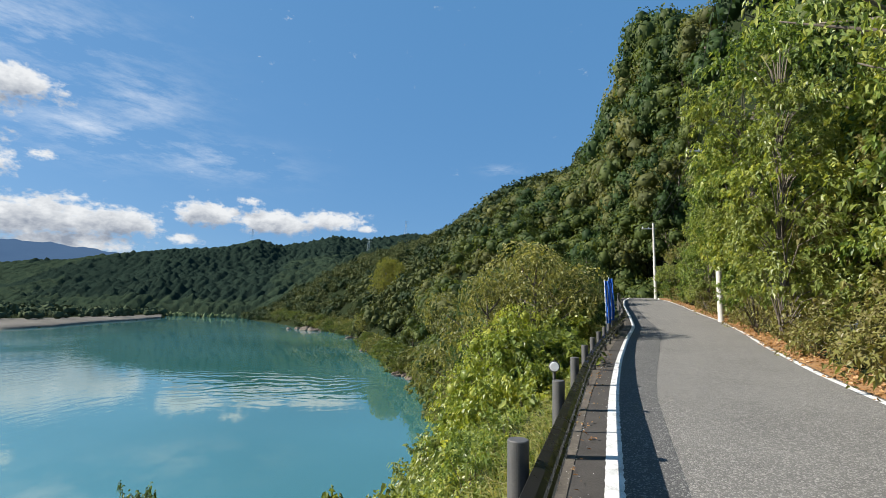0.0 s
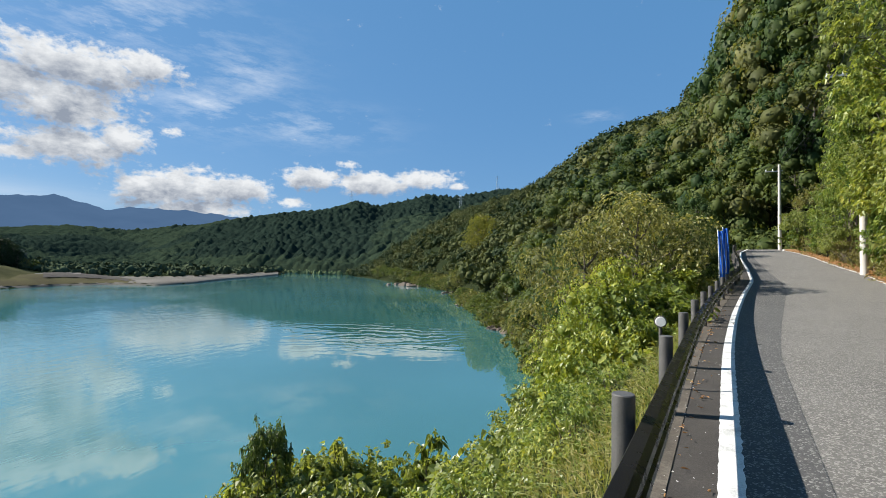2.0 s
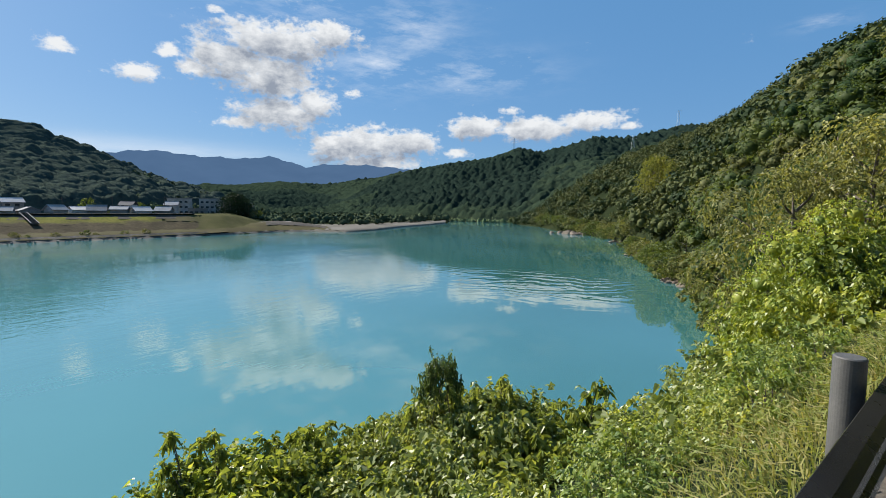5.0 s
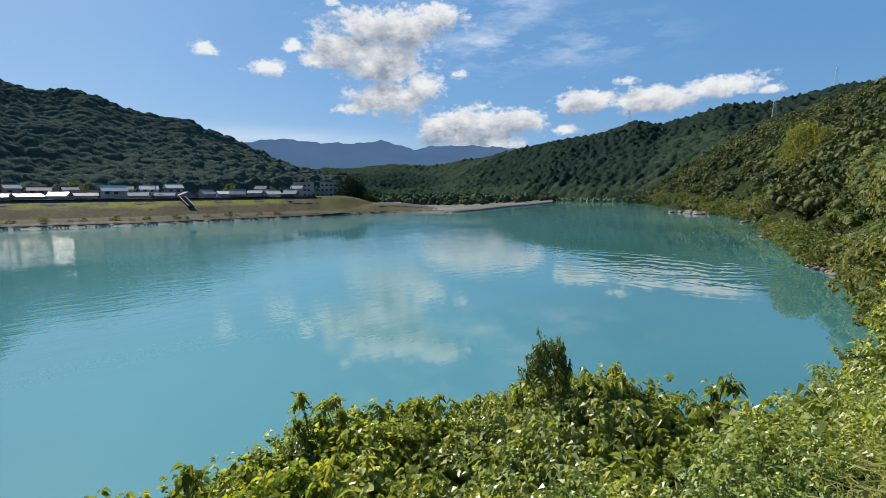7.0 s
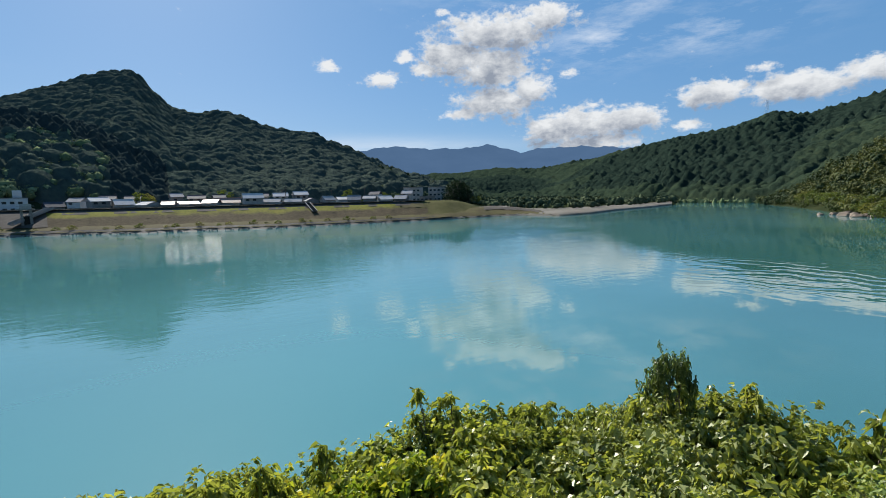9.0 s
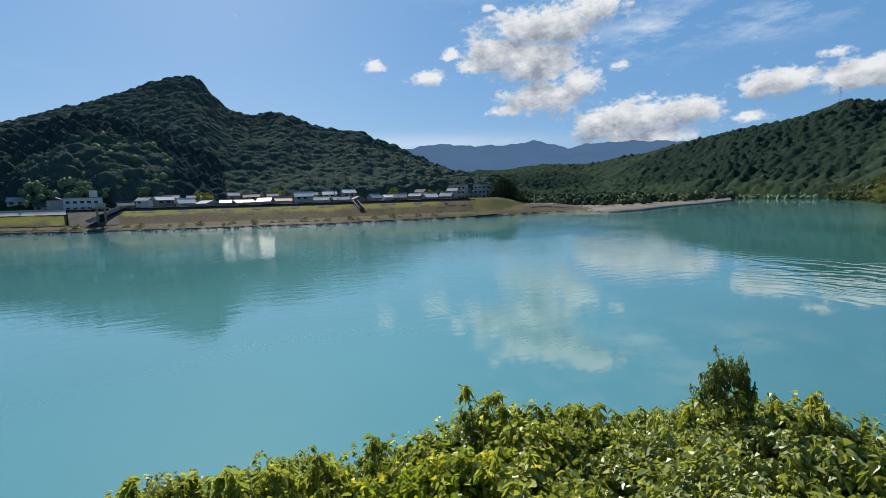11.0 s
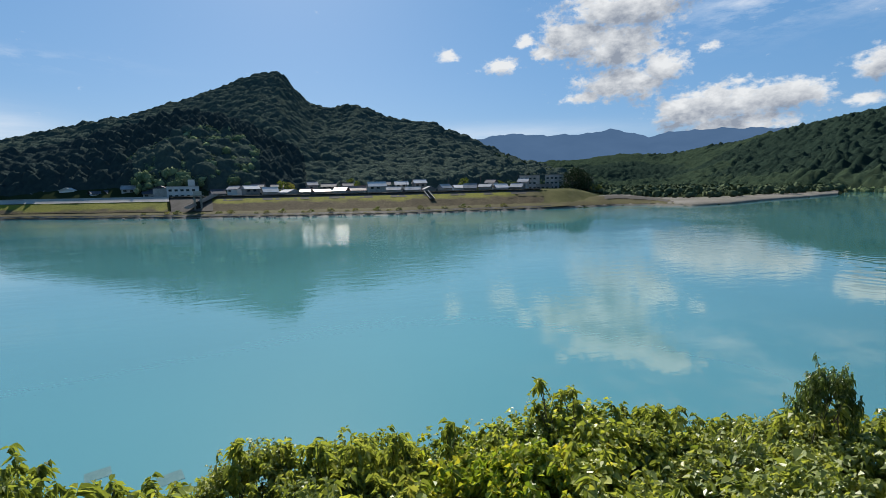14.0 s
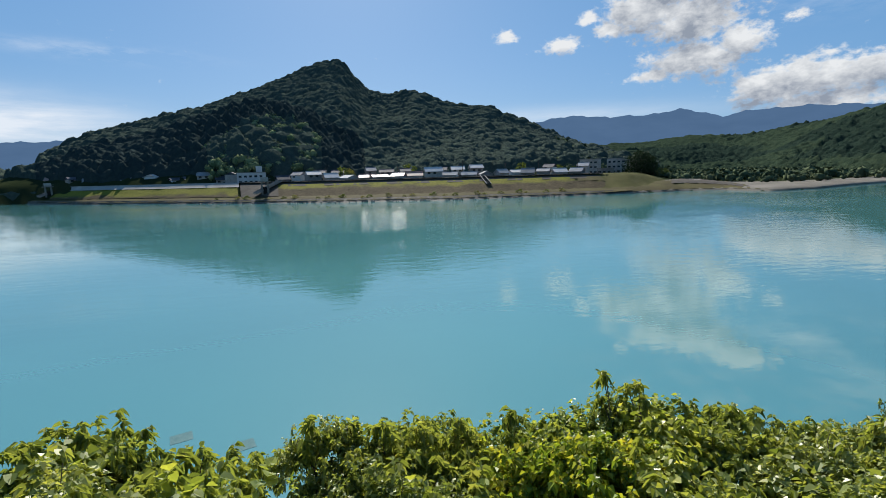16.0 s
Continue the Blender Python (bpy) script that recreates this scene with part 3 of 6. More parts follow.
def guard_rail():
    rail = tagged(new("guard_rail"), "dark brown steel guard rail on round posts", "guard rail")
    prof = [(-0.385, 0.330), (-0.330, 0.345), (-0.302, 0.365), (-0.296, 0.390), (-0.302, 0.412), (-0.345, 0.435), (-0.345, 0.458), (-0.302, 0.480), (-0.296, 0.503), (-0.302, 0.528), (-0.330, 0.548), (-0.385, 0.563), (-0.390, 0.556), (-0.336, 0.540), (-0.308, 0.522), (-0.303, 0.503), (-0.309, 0.486), (-0.351, 0.462), (-0.351, 0.431), (-0.309, 0.407), (-0.303, 0.390), (-0.309, 0.371), (-0.336, 0.353), (-0.390, 0.337)]
    ss = np.arange(-30, 46, 0.4)
    n = len(prof)
    v = np.concatenate([np.stack(on_road(ss, o, h), -1)[:, None] for o, h in prof], 1)
    i, j = np.meshgrid(np.arange(len(ss) - 1), np.arange(n), indexing="ij")
    k = (j + 1) % n
    f = np.stack([i * n + j, i * n + k, (i + 1) * n + k, (i + 1) * n + j], -1).reshape(-1, 4)
    attach("beam", np_mesh("beam", v.reshape(-1, 3), f, M_STEEL), rail)
    bm = bmesh.new()
    bmesh.ops.create_cone(bm, cap_ends=True, segments=36, radius1=0.057, radius2=0.057, depth=1.0, matrix=Matrix.Translation((0, 0, 0.18)))
    bmesh.ops.bevel(bm, geom=[e for e in bm.edges if abs(e.verts[0].co.z - 0.68) < 1e-4 and abs(e.verts[1].co.z - 0.68) < 1e-4], offset=0.005, segments=1, affect="EDGES")
    first = part("post", bm, M_POST, rail)
    for k in range(-14, 22):
        o = first if k == -14 else first.copy()
        if k != -14:
            scene.collection.objects.link(o)
        o.parent = rail
        o.location = on_road(4.55 + 2.0 * k, -0.472)
    return rail


guard_rail()

# ---- plants ----


def leaf_cloud(centres, ways, size, width=0.45, droop=0.3, seed=0, faces_to=None, simple=False):
    """Folded six-point leaves at centres, pointing along ways."""
    g = np.random.default_rng(seed)
    n = len(centres)
    d = ways / (np.linalg.norm(ways, axis=1, keepdims=True) + 1e-9)
    side = np.cross(d, g.normal(size=(n, 3)) + [0, 0, 1.5] if faces_to is None else faces_to + 0.35 * g.normal(size=(n, 3)))
    side /= np.linalg.norm(side, axis=1, keepdims=True) + 1e-9
    nor = np.cross(side, d)
    L = (size * g.uniform(0.6, 1.3, n))[:, None]
    w = L * width
    fold = nor * L * 0.12
    dn = np.array([0, 0, -1.0]) * L * droop
    c = centres
    if simple:
        v = np.stack([c, c + d * L * 0.45 + side * w * 0.5 + fold, c + d * L + dn, c + d * L * 0.45 - side * w * 0.5 + fold], 1)
        return v.reshape(-1, 3), np.arange(4 * n).reshape(-1, 4)
    v = np.stack([c, c + d * L * 0.3 + side * w * 0.5 + fold, c + d * L * 0.68 + side * w * 0.38 + fold * 0.6 + dn * 0.4, c + d * L + dn, c + d * L * 0.68 - side * w * 0.38 + fold * 0.6 + dn * 0.4, c + d * L * 0.3 - side * w * 0.5 + fold], 1)
    b = np.arange(n)[:, None] * 6
    f = np.concatenate([b + [0, 1, 2, 3], b + [0, 3, 4, 5]], 1).reshape(-1, 4)
    return v.reshape(-1, 3), f


def ball_points(n, g, lump=0.3):
    d = g.normal(size=(n, 3))
    d /= np.linalg.norm(d, axis=1, keepdims=True)
    r = 1 + lump * (np.sin(d[:, 0] * 4 + g.uniform(0, 6)) * np.sin(d[:, 1] * 5 + g.uniform(0, 6)) + 0.6 * np.sin(d[:, 2] * 7 + d[:, 0] * 5 + g.uniform(0, 6)))
    return d, r


def shrub_meshes(seed, shoots, per, leaf, width=0.5, spread=(1.0, 1.0, 0.85), mat=None, wild=0.45, simple=False, whorl=0.0, root=0.3, face=False):
    """Stems and leaves of a shrub about one metre in radius, its foot at the origin."""
    g = np.random.default_rng(seed)
    d, r = ball_points(shoots, g, 0.15)
    hubs, hub_r = ball_points(18, g, 0.35)
    pick = g.integers(18, size=shoots)
    d = hubs[pick] * 1.0 + d * 0.3
    d /= np.linalg.norm(d, axis=1, keepdims=True)
    r = r * hub_r[pick] * (1.08 - 0.5 * np.linalg.norm(d - hubs[pick], axis=1))
    d[:, 2] = np.abs(d[:, 2]) * 1.1 - 0.25
    depth = g.uniform(0.55, 1.0, shoots) ** 0.6 * r * (1 + wild * g.random(shoots) ** 3)
    tips = d * depth[:, None] * spread + [0, 0, 0.75]
    way = d * 0.6 + g.normal(size=d.shape) * 0.35 + [0, 0, 0.35]
    way /= np.linalg.norm(way, axis=1, keepdims=True)
    t = (np.arange(per) + g.random((shoots, per))) / per
    t = whorl + (1 - whorl) * t
    length = g.uniform(0.16, 0.42, shoots)
    c = tips[:, None] + way[:, None] * (t * length[:, None])[..., None]
    out = g.normal(size=(shoots, per, 3))
    out -= (out * way[:, None]).sum(-1, keepdims=True) * way[:, None] * 0.6
    v, f = leaf_cloud(c.reshape(-1, 3), (out + way[:, None] * 0.5 - np.array([0, 0, 1.0]) * whorl).reshape(-1, 3), leaf, width, 0.35 + 0.4 * whorl, seed + 1, np.repeat(d * [0.8, 0.8, 0.4] + [0, 0, 0.75], per, 0) if face else None, simple)
    leaves = np_mesh("foliage", v, f, mat)
    tubes = []
    for k in g.choice(shoots, min(15, shoots), replace=False):
        mid = tips[k] * [0.45, 0.45, 0.6] + g.normal(size=3) * 0.05
        tubes.append(tube([(0.03 * g.normal(), 0.03 * g.normal(), -root), mid, tips[k], tips[k] + way[k] * length[k]], [0.02, 0.012, 0.006, 0.003], 4))
    sv, sf = joined(tubes)
    return np_mesh("stem", sv, sf, M_BARK, True), leaves


def shrub(name, meshes, x, y, z, size, turn, label, cat="shrub", group="", sz=None):
    ob = tagged(new(name), label, cat, group)
    tagged(attach("stem", meshes[0], ob), kind="stuff")
    attach("foliage", meshes[1], ob)
    ob.matrix_world = Matrix.Translation((x, y, z)) @ Matrix.Rotation(turn, 4, "Z") @ Matrix.Diagonal((size, size, sz or size, 1))
    return ob


SHRUBS = [shrub_meshes(11, 250, 9, 0.15, 0.4, mat=M_LEAF_SHRUB, wild=0.25, whorl=0.6, root=1.7), shrub_meshes(12, 250, 9, 0.14, 0.92, mat=M_LEAF_KUDZU, wild=0.2, whorl=0.1, root=1.7, face=True),
          shrub_meshes(13, 300, 11, 0.115, 0.5, mat=M_LEAF_SHRUB, wild=0.3, simple=True, whorl=0.3, root=1.7), shrub_meshes(14, 260, 10, 0.125, 0.55, mat=M_LEAF_SHRUB, wild=0.3, simple=True, root=1.7, face=True),
          shrub_meshes(15, 230, 10, 0.13, 0.85, mat=M_LEAF_SHRUB, wild=0.2, whorl=0.1, root=1.7, face=True)]
YELLOWS = [shrub_meshes(31 + k, 380, 12, 0.098, 0.5, mat=M_LEAF_YELLOW, wild=0.3, simple=True, whorl=0.4, root=1.2) for k in range(2)]


def polar(az, d):
    return d * math.sin(radians(az)), d * math.cos(radians(az))


def slope_height(x, y):
    """The bank between road and river."""
    i = np.argmin((ROAD_P[:, 0] - x) ** 2 + (ROAD_P[:, 1] - y) ** 2)
    o = (x - ROAD_P[i, 0]) * ROAD_T[i, 1] - (y - ROAD_P[i, 1]) * ROAD_T[i, 0]
    return ROAD_P[i, 2] + float(np.interp(o, [-30, -13, -6, -4.5, -0.75, 0, 6, 9, 20], [-14, -12.3, -5.2, -3.0, -0.1, 0, 0.2, 3.0, 16])), o


def river_bank():
    ss = np.concatenate([np.arange(-60, 60, 1.5)])
    oo = np.array([-26, -20, -17, -14, -11, -8.5, -6, -4, -2.5, -1.2, -0.62])
    def fn(s, o):
        x, y, z = on_road(s, o)
        return x, y, z * np.interp(o, [-14, -4], [0, 1]) + np.interp(o, [-30, -13, -6, -4.5, -0.75, -0.62], [-16, -13.0, -5.2, -3.0, -0.12, -0.02]) + 0.25 * wave(x, y, 1.1, 5) * (o < -1)
    p, f = sheet(ss, oo, fn)
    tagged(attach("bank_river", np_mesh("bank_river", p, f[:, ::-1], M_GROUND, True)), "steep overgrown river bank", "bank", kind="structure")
    ss = np.arange(-60, 50, 1.5)
    oo = np.array([3.6, 4.6, 5.4, 6.2, 7.5, 9, 11, 13])
    def fn2(s, o):
        x, y, z = on_road(s, o + road_width(s) - 3.8)
        return x, y, z + np.interp(o, [3.6, 5.0, 6.0, 7.5, 30], [-0.03, 0.05, 0.35, 2.0, 30]) + 0.2 * wave(x, y, 1.3, 6) * (o > 5)
    p, f = sheet(ss, oo, fn2)
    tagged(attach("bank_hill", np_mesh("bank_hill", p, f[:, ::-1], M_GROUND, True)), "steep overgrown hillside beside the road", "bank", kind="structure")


river_bank()

# outline of the shrubs below the rail: azimuth, elevation of their tops, distance
OUTLINE = table((-135, -20, 5.0), (-124.3, -21.8, 5.0), (-120, -25.5, 5.2), (-119.5, -28, 5.3), (-115.4, -27.2, 5.3), (-113.5, -31.5, 5.3), (-106, -35, 5.3), (-103, -31.5, 5.4), (-101.7, -28.3, 5.4), (-97, -29.4, 5.5), (-95.4, -31.5, 5.5), (-92.3, -29.2, 5.5), (-88, -30.1, 5.5), (-82, -30.3, 5.6), (-78.4, -32, 5.6),
                (-72.3, -31.5, 5.7), (-65.7, -29.8, 5.9), (-62, -28, 6.0), (-58.9, -26.2, 6.1), (-55.6, -26.6, 6.2), (-50, -26.0, 6.3), (-44, -26.4, 6.4), (-40, -25.3, 6.5), (-37, -24.2, 6.6), (-33, -22.6, 6.7), (-28, -21.6, 6.8), (-24, -21.4, 6.9), (-19, -23, 7.1), (-13, -22.2, 7.2), (-10.5, -23.6, 7.2), (-8, -24.2, 7.2), (-5, -23, 7.2), (-3.8, -20.5, 7.4), (-0.2, -14.6, 7.9), (6, -8, 9.5))
SHRUB_WORDS = ["glossy green shrub with drooping leaves", "bright green broad-leaved creeper over a shrub", "dense small-leaved green shrub", "pale green leafy shrub", "green broad-leaved creeper over a shrub"]
g = np.random.default_rng(5)
for ring, step in ((0, 3.2), (1, 4.6), (2, 7.0), (3, 9.0)):
    for a in np.arange(-134, 2, step):
        az = a + g.uniform(-0.3, 0.3) * step
        e, d = (float(q) for q in OUTLINE(az))
        dd = d - ring * 1.0 + g.uniform(-0.2, 0.2)
        x, y = polar(az, dd)
        s0, off = slope_height(x, y)
        if off > -1.6 or (ring == 0 and -113.0 < az < -103.8):
            continue
        size = g.uniform(0.5, 0.72) if ring == 0 else g.uniform(0.65, 0.95)
        top = 1.4 + d * math.tan(radians(e)) + ring * 0.1 + g.uniform(-0.2, 0.02) - 0.12 * (ring > 0) * g.random() - 0.45 * (-112.0 < az < -104.5)
        mix = [0.4, 0.1, 0.25, 0.15, 0.1] if az < -75 else [0.3, 0.25, 0.15, 0.15, 0.15] if az < -40 else [0.15, 0.25, 0.15, 0.15, 0.3]
        k = int(g.choice(5, p=mix))
        shrub("shrub", SHRUBS[k], x, y, top - 1.72 * size, size, g.uniform(0, 6.28), SHRUB_WORDS[k], "shrub", "shrubs on the bank")


def sapling(az, d, el, length, seed, heads=5, lean=0.0):
    """A leafy shoot that stands above the shrubs, with heads of hanging leaves."""
    g = np.random.default_rng(seed)
    x, y = polar(az, d)
    top = 1.4 + d * math.tan(radians(el))
    ob = tagged(new("sapling"), "thin sapling with heads of drooping green leaves", "sapling", "saplings above the shrubs")
    tubes, cs = [], []
    for k in range(heads):
        a, q = 2.4 * k + seed, 0.62 + 0.38 * (heads - k) / heads
        tip = np.array([0.16 * length * math.cos(a) * (k > 0) + lean * q, 0.16 * length * math.sin(a) * (k > 0), length * q])
        tubes.append(tube([(0, 0, 0), (lean * 0.3, 0, length * 0.45), tip * [0.8, 0.8, 0.93], tip], [0.012, 0.009, 0.006, 0.003], 5))
        cs.append(np.repeat(tip[None], 26, 0) + np.array([0.06, 0.06, 0.1]) * (g.random((26, 3)) * 1.6 - [0.8, 0.8, 1.2]))
    c = np.concatenate(cs)
    sv, sf = joined(tubes)
    tagged(attach("stem", np_mesh("stem", sv, sf, M_BARK, True), ob), kind="stuff")
    v, f = leaf_cloud(c, g.normal(size=c.shape) - [0, 0, 0.25], 0.12, 0.42, 0.55, seed)
    attach("foliage", np_mesh("foliage", v, f, M_LEAF_SHRUB), ob)
    ob.location = (x, y, top - length)


for k, (az, d, el, length, heads, lean) in enumerate(((-74.8, 5.6, -28.4, 0.9, 4, 0.0), (-69.0, 5.8, -29.6, 0.7, 4, 0.05), (-60.6, 6.0, -24.7, 1.2, 4, -0.35), (-57.6, 6.1, -24.5, 1.1, 5, -0.1), (-47.6, 6.3, -25.4, 0.7, 4, 0.0), (-24.4, 6.8, -20.4, 0.8, 4, 0.1), (-13.2, 7.1, -19.9, 0.8, 3, 0.1), (-88, 5.5, -29.2, 0.8, 4, 0.1), (-97, 5.5, -28.3, 0.8, 5, -0.1), (-101.6, 5.4, -26.9, 1.1, 5, 0.0),
                                                       (-92.4, 5.5, -28.2, 0.9, 5, 0.1), (-82, 5.6, -29.4, 0.8, 4, 0.0), (-36.0, 6.5, -23.6, 0.6, 4, 0.1), (-4.4, 7.3, -20.4, 0.7, 3, -0.1), (-115.3, 5.3, -26.4, 1.0, 5, 0.0), (-120.4, 5.2, -24.9, 0.9, 4, 0.1), (-124.4, 5.0, -21.6, 1.0, 5, 0.0))):
    sapling(az, d, el, length, 300 + k, heads, lean)

# ---- far side of the river: levee, gravel bar, village ----
M_DRY = surface("dry_levee_grass", [(0.04, 0.033, 0.019), (0.068, 0.06, 0.03), (0.1, 0.095, 0.038)], 0.08, 0.95, 0, 0.4, 2.0, 0.03)
M_RUBBLE = surface("wet_shore_stones", [(0.03, 0.028, 0.025), (0.09, 0.08, 0.07), (0.2, 0.18, 0.15)], 0.5, 0.8, 0, 0.6, 4.0, 0.1)

M_MOUND = surface("mixed_bank_grass", [(0.04, 0.042, 0.014), (0.075, 0.073, 0.026), (0.12, 0.105, 0.05)], 0.1, 0.95, 0, 0.4, 1.5, 0.03)
M_APRON = surface("weathered_apron_concrete", [(0.05, 0.045, 0.04), (0.075, 0.068, 0.06), (0.11, 0.1, 0.09)], 0.3, 0.95, 0, 0.3, 3.0, 0.03)
M_LEVEEWALL = surface("pale_levee_concrete", [(0.19, 0.18, 0.17), (0.26, 0.25, 0.235), (0.33, 0.315, 0.3)], 0.1, 0.9, 0, 0.3, 3.0, 0.03)


def slope_cover(name, edge, soft):
    """Yellow green mown grass thinning out down the levee into dry brown turf, in ragged patches."""
    mat, nodes, links, out = material(name)
    b = nodes.new("ShaderNodeBsdfPrincipled")
    big, small = noise_node(nodes, links, 0.07, 6, 0.65, "Object", (1, 1, 3)), noise_node(nodes, links, 0.9, 6, 0.7)
    green, dry = ramp(nodes, [(0.3, (0.065, 0.07, 0.012)), (0.5, (0.13, 0.13, 0.022)), (0.7, (0.2, 0.175, 0.04))]), ramp(nodes, [(0.3, (0.036, 0.028, 0.018)), (0.5, (0.075, 0.06, 0.036)), (0.7, (0.13, 0.105, 0.06))])
    tone = maths(nodes, links, "ADD", maths(nodes, links, "MULTIPLY", big.outputs[0], 0.4), maths(nodes, links, "MULTIPLY", small.outputs[0], 0.6))
    links.new(tone, green.inputs[0]), links.new(tone, dry.inputs[0])
    c, where = nodes.new("ShaderNodeTexCoord"), nodes.new("ShaderNodeSeparateXYZ")
    links.new(c.outputs["Object"], where.inputs[0])
    up = maths(nodes, links, "DIVIDE", maths(nodes, links, "SUBTRACT", where.outputs[2], WATER + edge), soft)
    fac = maths(nodes, links, "ADD", up, maths(nodes, links, "MULTIPLY", maths(nodes, links, "SUBTRACT", big.outputs[0], 0.5), 5.0), None, True)
    mix = nodes.new("ShaderNodeMix")
    mix.data_type = "RGBA"
    links.new(fac, mix.inputs[0]), links.new(dry.outputs[0], mix.inputs[6]), links.new(green.outputs[0], mix.inputs[7])
    links.new(mix.outputs[2], b.inputs["Base Color"])
    b.inputs["Roughness"].default_value, b.inputs["Specular IOR Level"].default_value = 0.95, 0.03
    bp = nodes.new("ShaderNodeBump")
    bp.inputs["Strength"].default_value, bp.inputs["Distance"].default_value = 0.6, 0.25
    links.new(small.outputs[0], bp.inputs["Height"])
    links.new(bp.outputs[0], b.inputs["Normal"])
    links.new(b.outputs[0], out.inputs[0])
    return mat


M_SLOPE = slope_cover("levee_turf", 5.9, 1.2)
M_SLOPE_GREEN = slope_cover("mown_levee_turf", 3.6, 1.2)


def far_strip(name, az0, az1, prof, mat, label, cat="bank", step=0.4, wob=0.0, fade=False, taper=0.0):
    """A band along the far shore: prof lists metres beyond the waterline and height over the water."""
    a = np.array(prof, float)
    def fn(az, k):
        (rf,) = FAR_SHORE(az)
        d, h = np.interp(k, np.arange(len(a)), a[:, 0]), np.interp(k, np.arange(len(a)), a[:, 1])
        r = rf + d + wob * np.sin(az * 1.7) + wob * 0.6 * np.sin(az * 4.3 + k)
        if fade:
            h = 1.6 + (h - 1.6) * np.clip((-55.0 - az) / 4.5, 0.12, 1)
        if taper:
            t = np.clip((az1 - az) / taper, 0, 1)
            h = np.where(h > 1.0, 1.0 + (h - 1.0) * t * t * (3 - 2 * t), h)
        return r * np.sin(np.radians(az)), r * np.cos(np.radians(az)), WATER + h + 0.12 * wob * np.sin(az * 9.1 + 2 * k)
    p, f = sheet(np.arange(az0, az1 + 0.01, step), np.arange(0, len(a) - 0.99, 0.5), fn)
    return tagged(attach(name, np_mesh(name, p, f[:, ::-1], mat, True)), label, cat, kind="structure")


far_strip("shore_stones", -150, -58, [(-3, -1.0), (0.5, 0.4), (2.0, 1.0), (3.5, 1.7)], M_RUBBLE, "dark wet stones along the far shore", wob=0.5)
far_strip("shore_terrace", -150, -56, [(1.2, 0.9), (6, 1.95), (13, 2.9)], M_DRY, "brown dry grass terrace above the far shore", wob=0.4, fade=True)
far_strip("levee_slope_lower", -97.5, -56, [(10.5, 2.3), (22, 6.2)], M_SLOPE, "dry brown lower slope of the levee", wob=0.5, fade=True)
far_strip("levee_slope_tip", -62, -56, [(21.5, 6.2), (29, 8.15)], M_DRY, "dry brown grass at the end of the levee", wob=0.5, fade=True)
far_strip("levee_slope_upper", -97.5, -62, [(19.0, 5.2), (29, 8.2)], M_SLOPE, "yellow green grass on the levee slope", wob=0.5, fade=True)
far_strip("levee_slope_green", -119, -101.5, [(11, 2.9), (26, 7.4)], M_SLOPE_GREEN, "mown yellow green grass on the levee slope", wob=0.3)
far_strip("levee_slope_end", -150, -119, [(11, 2.9), (26, 7.4)], M_DRY, "dry grass on the levee slope", wob=0.3)
far_strip("levee_apron", -101.5, -97.5, [(11, 2.9), (29, 8.3)], M_APRON, "grey concrete apron on the levee slope")
far_strip("levee_wall", -150, -101.5, [(25.5, 7.5), (26.2, 7.6), (31, 9.5), (31.2, 9.9)], M_LEVEEWALL, "pale concrete levee wall", "wall")
far_strip("levee_crest", -101.5, -56, [(26.0, 7.3), (34, 9.5), (34.2, 9.9)], M_APRON, "dark grey paved levee crest", "wall", fade=True)
far_strip("levee_road", -150, -54, [(31, 9.55), (38, 9.6), (50, 9.0), (110, 9.3)], M_GRAVEL, "pale road and yards behind the levee", "road", fade=True)
far_strip("levee_mound", -68, -49, [(9, 1.9), (17, 4.1), (23, 6.0), (33, 9.2), (48, 9.5)], M_MOUND, "olive and straw coloured grass mound at the levee end", wob=0.5, taper=7.5)
far_strip("gravel_bar", -60, -30.6, [(-1, -0.4), (1.5, 0.7), (4, 1.1), (30, 1.7), (80, 1.9)], M_GRAVEL, "pale gravel bar reaching into the river", "gravel bar", 0.4, 0.8)
far_strip("bar_grass", -64, -43, [(2, 0.9), (10, 2.4), (24, 4.6), (40, 4.8)], M_DRY, "dry grass on the gravel bar", "gravel bar", 0.4, 0.8, taper=8.0)
far_strip("bar_stones", -52, -43, [(15, 3.5), (24, 4.85), (39, 5.05)], M_APRON, "dark grey gravel on the bar", "gravel bar", 0.4, 0.8, taper=8.0)
far_strip("bar_road", -54, -49, [(26, 4.4), (34, 4.9), (60, 4.2)], M_GRAVEL, "pale gravel ramp", "road")


def wall_box(w, d, h, z0=-0.4):
    bm = bmesh.new()
    box(bm, 0, 0, (h + z0) / 2, w, d, h - z0, 0.03)
    return bm


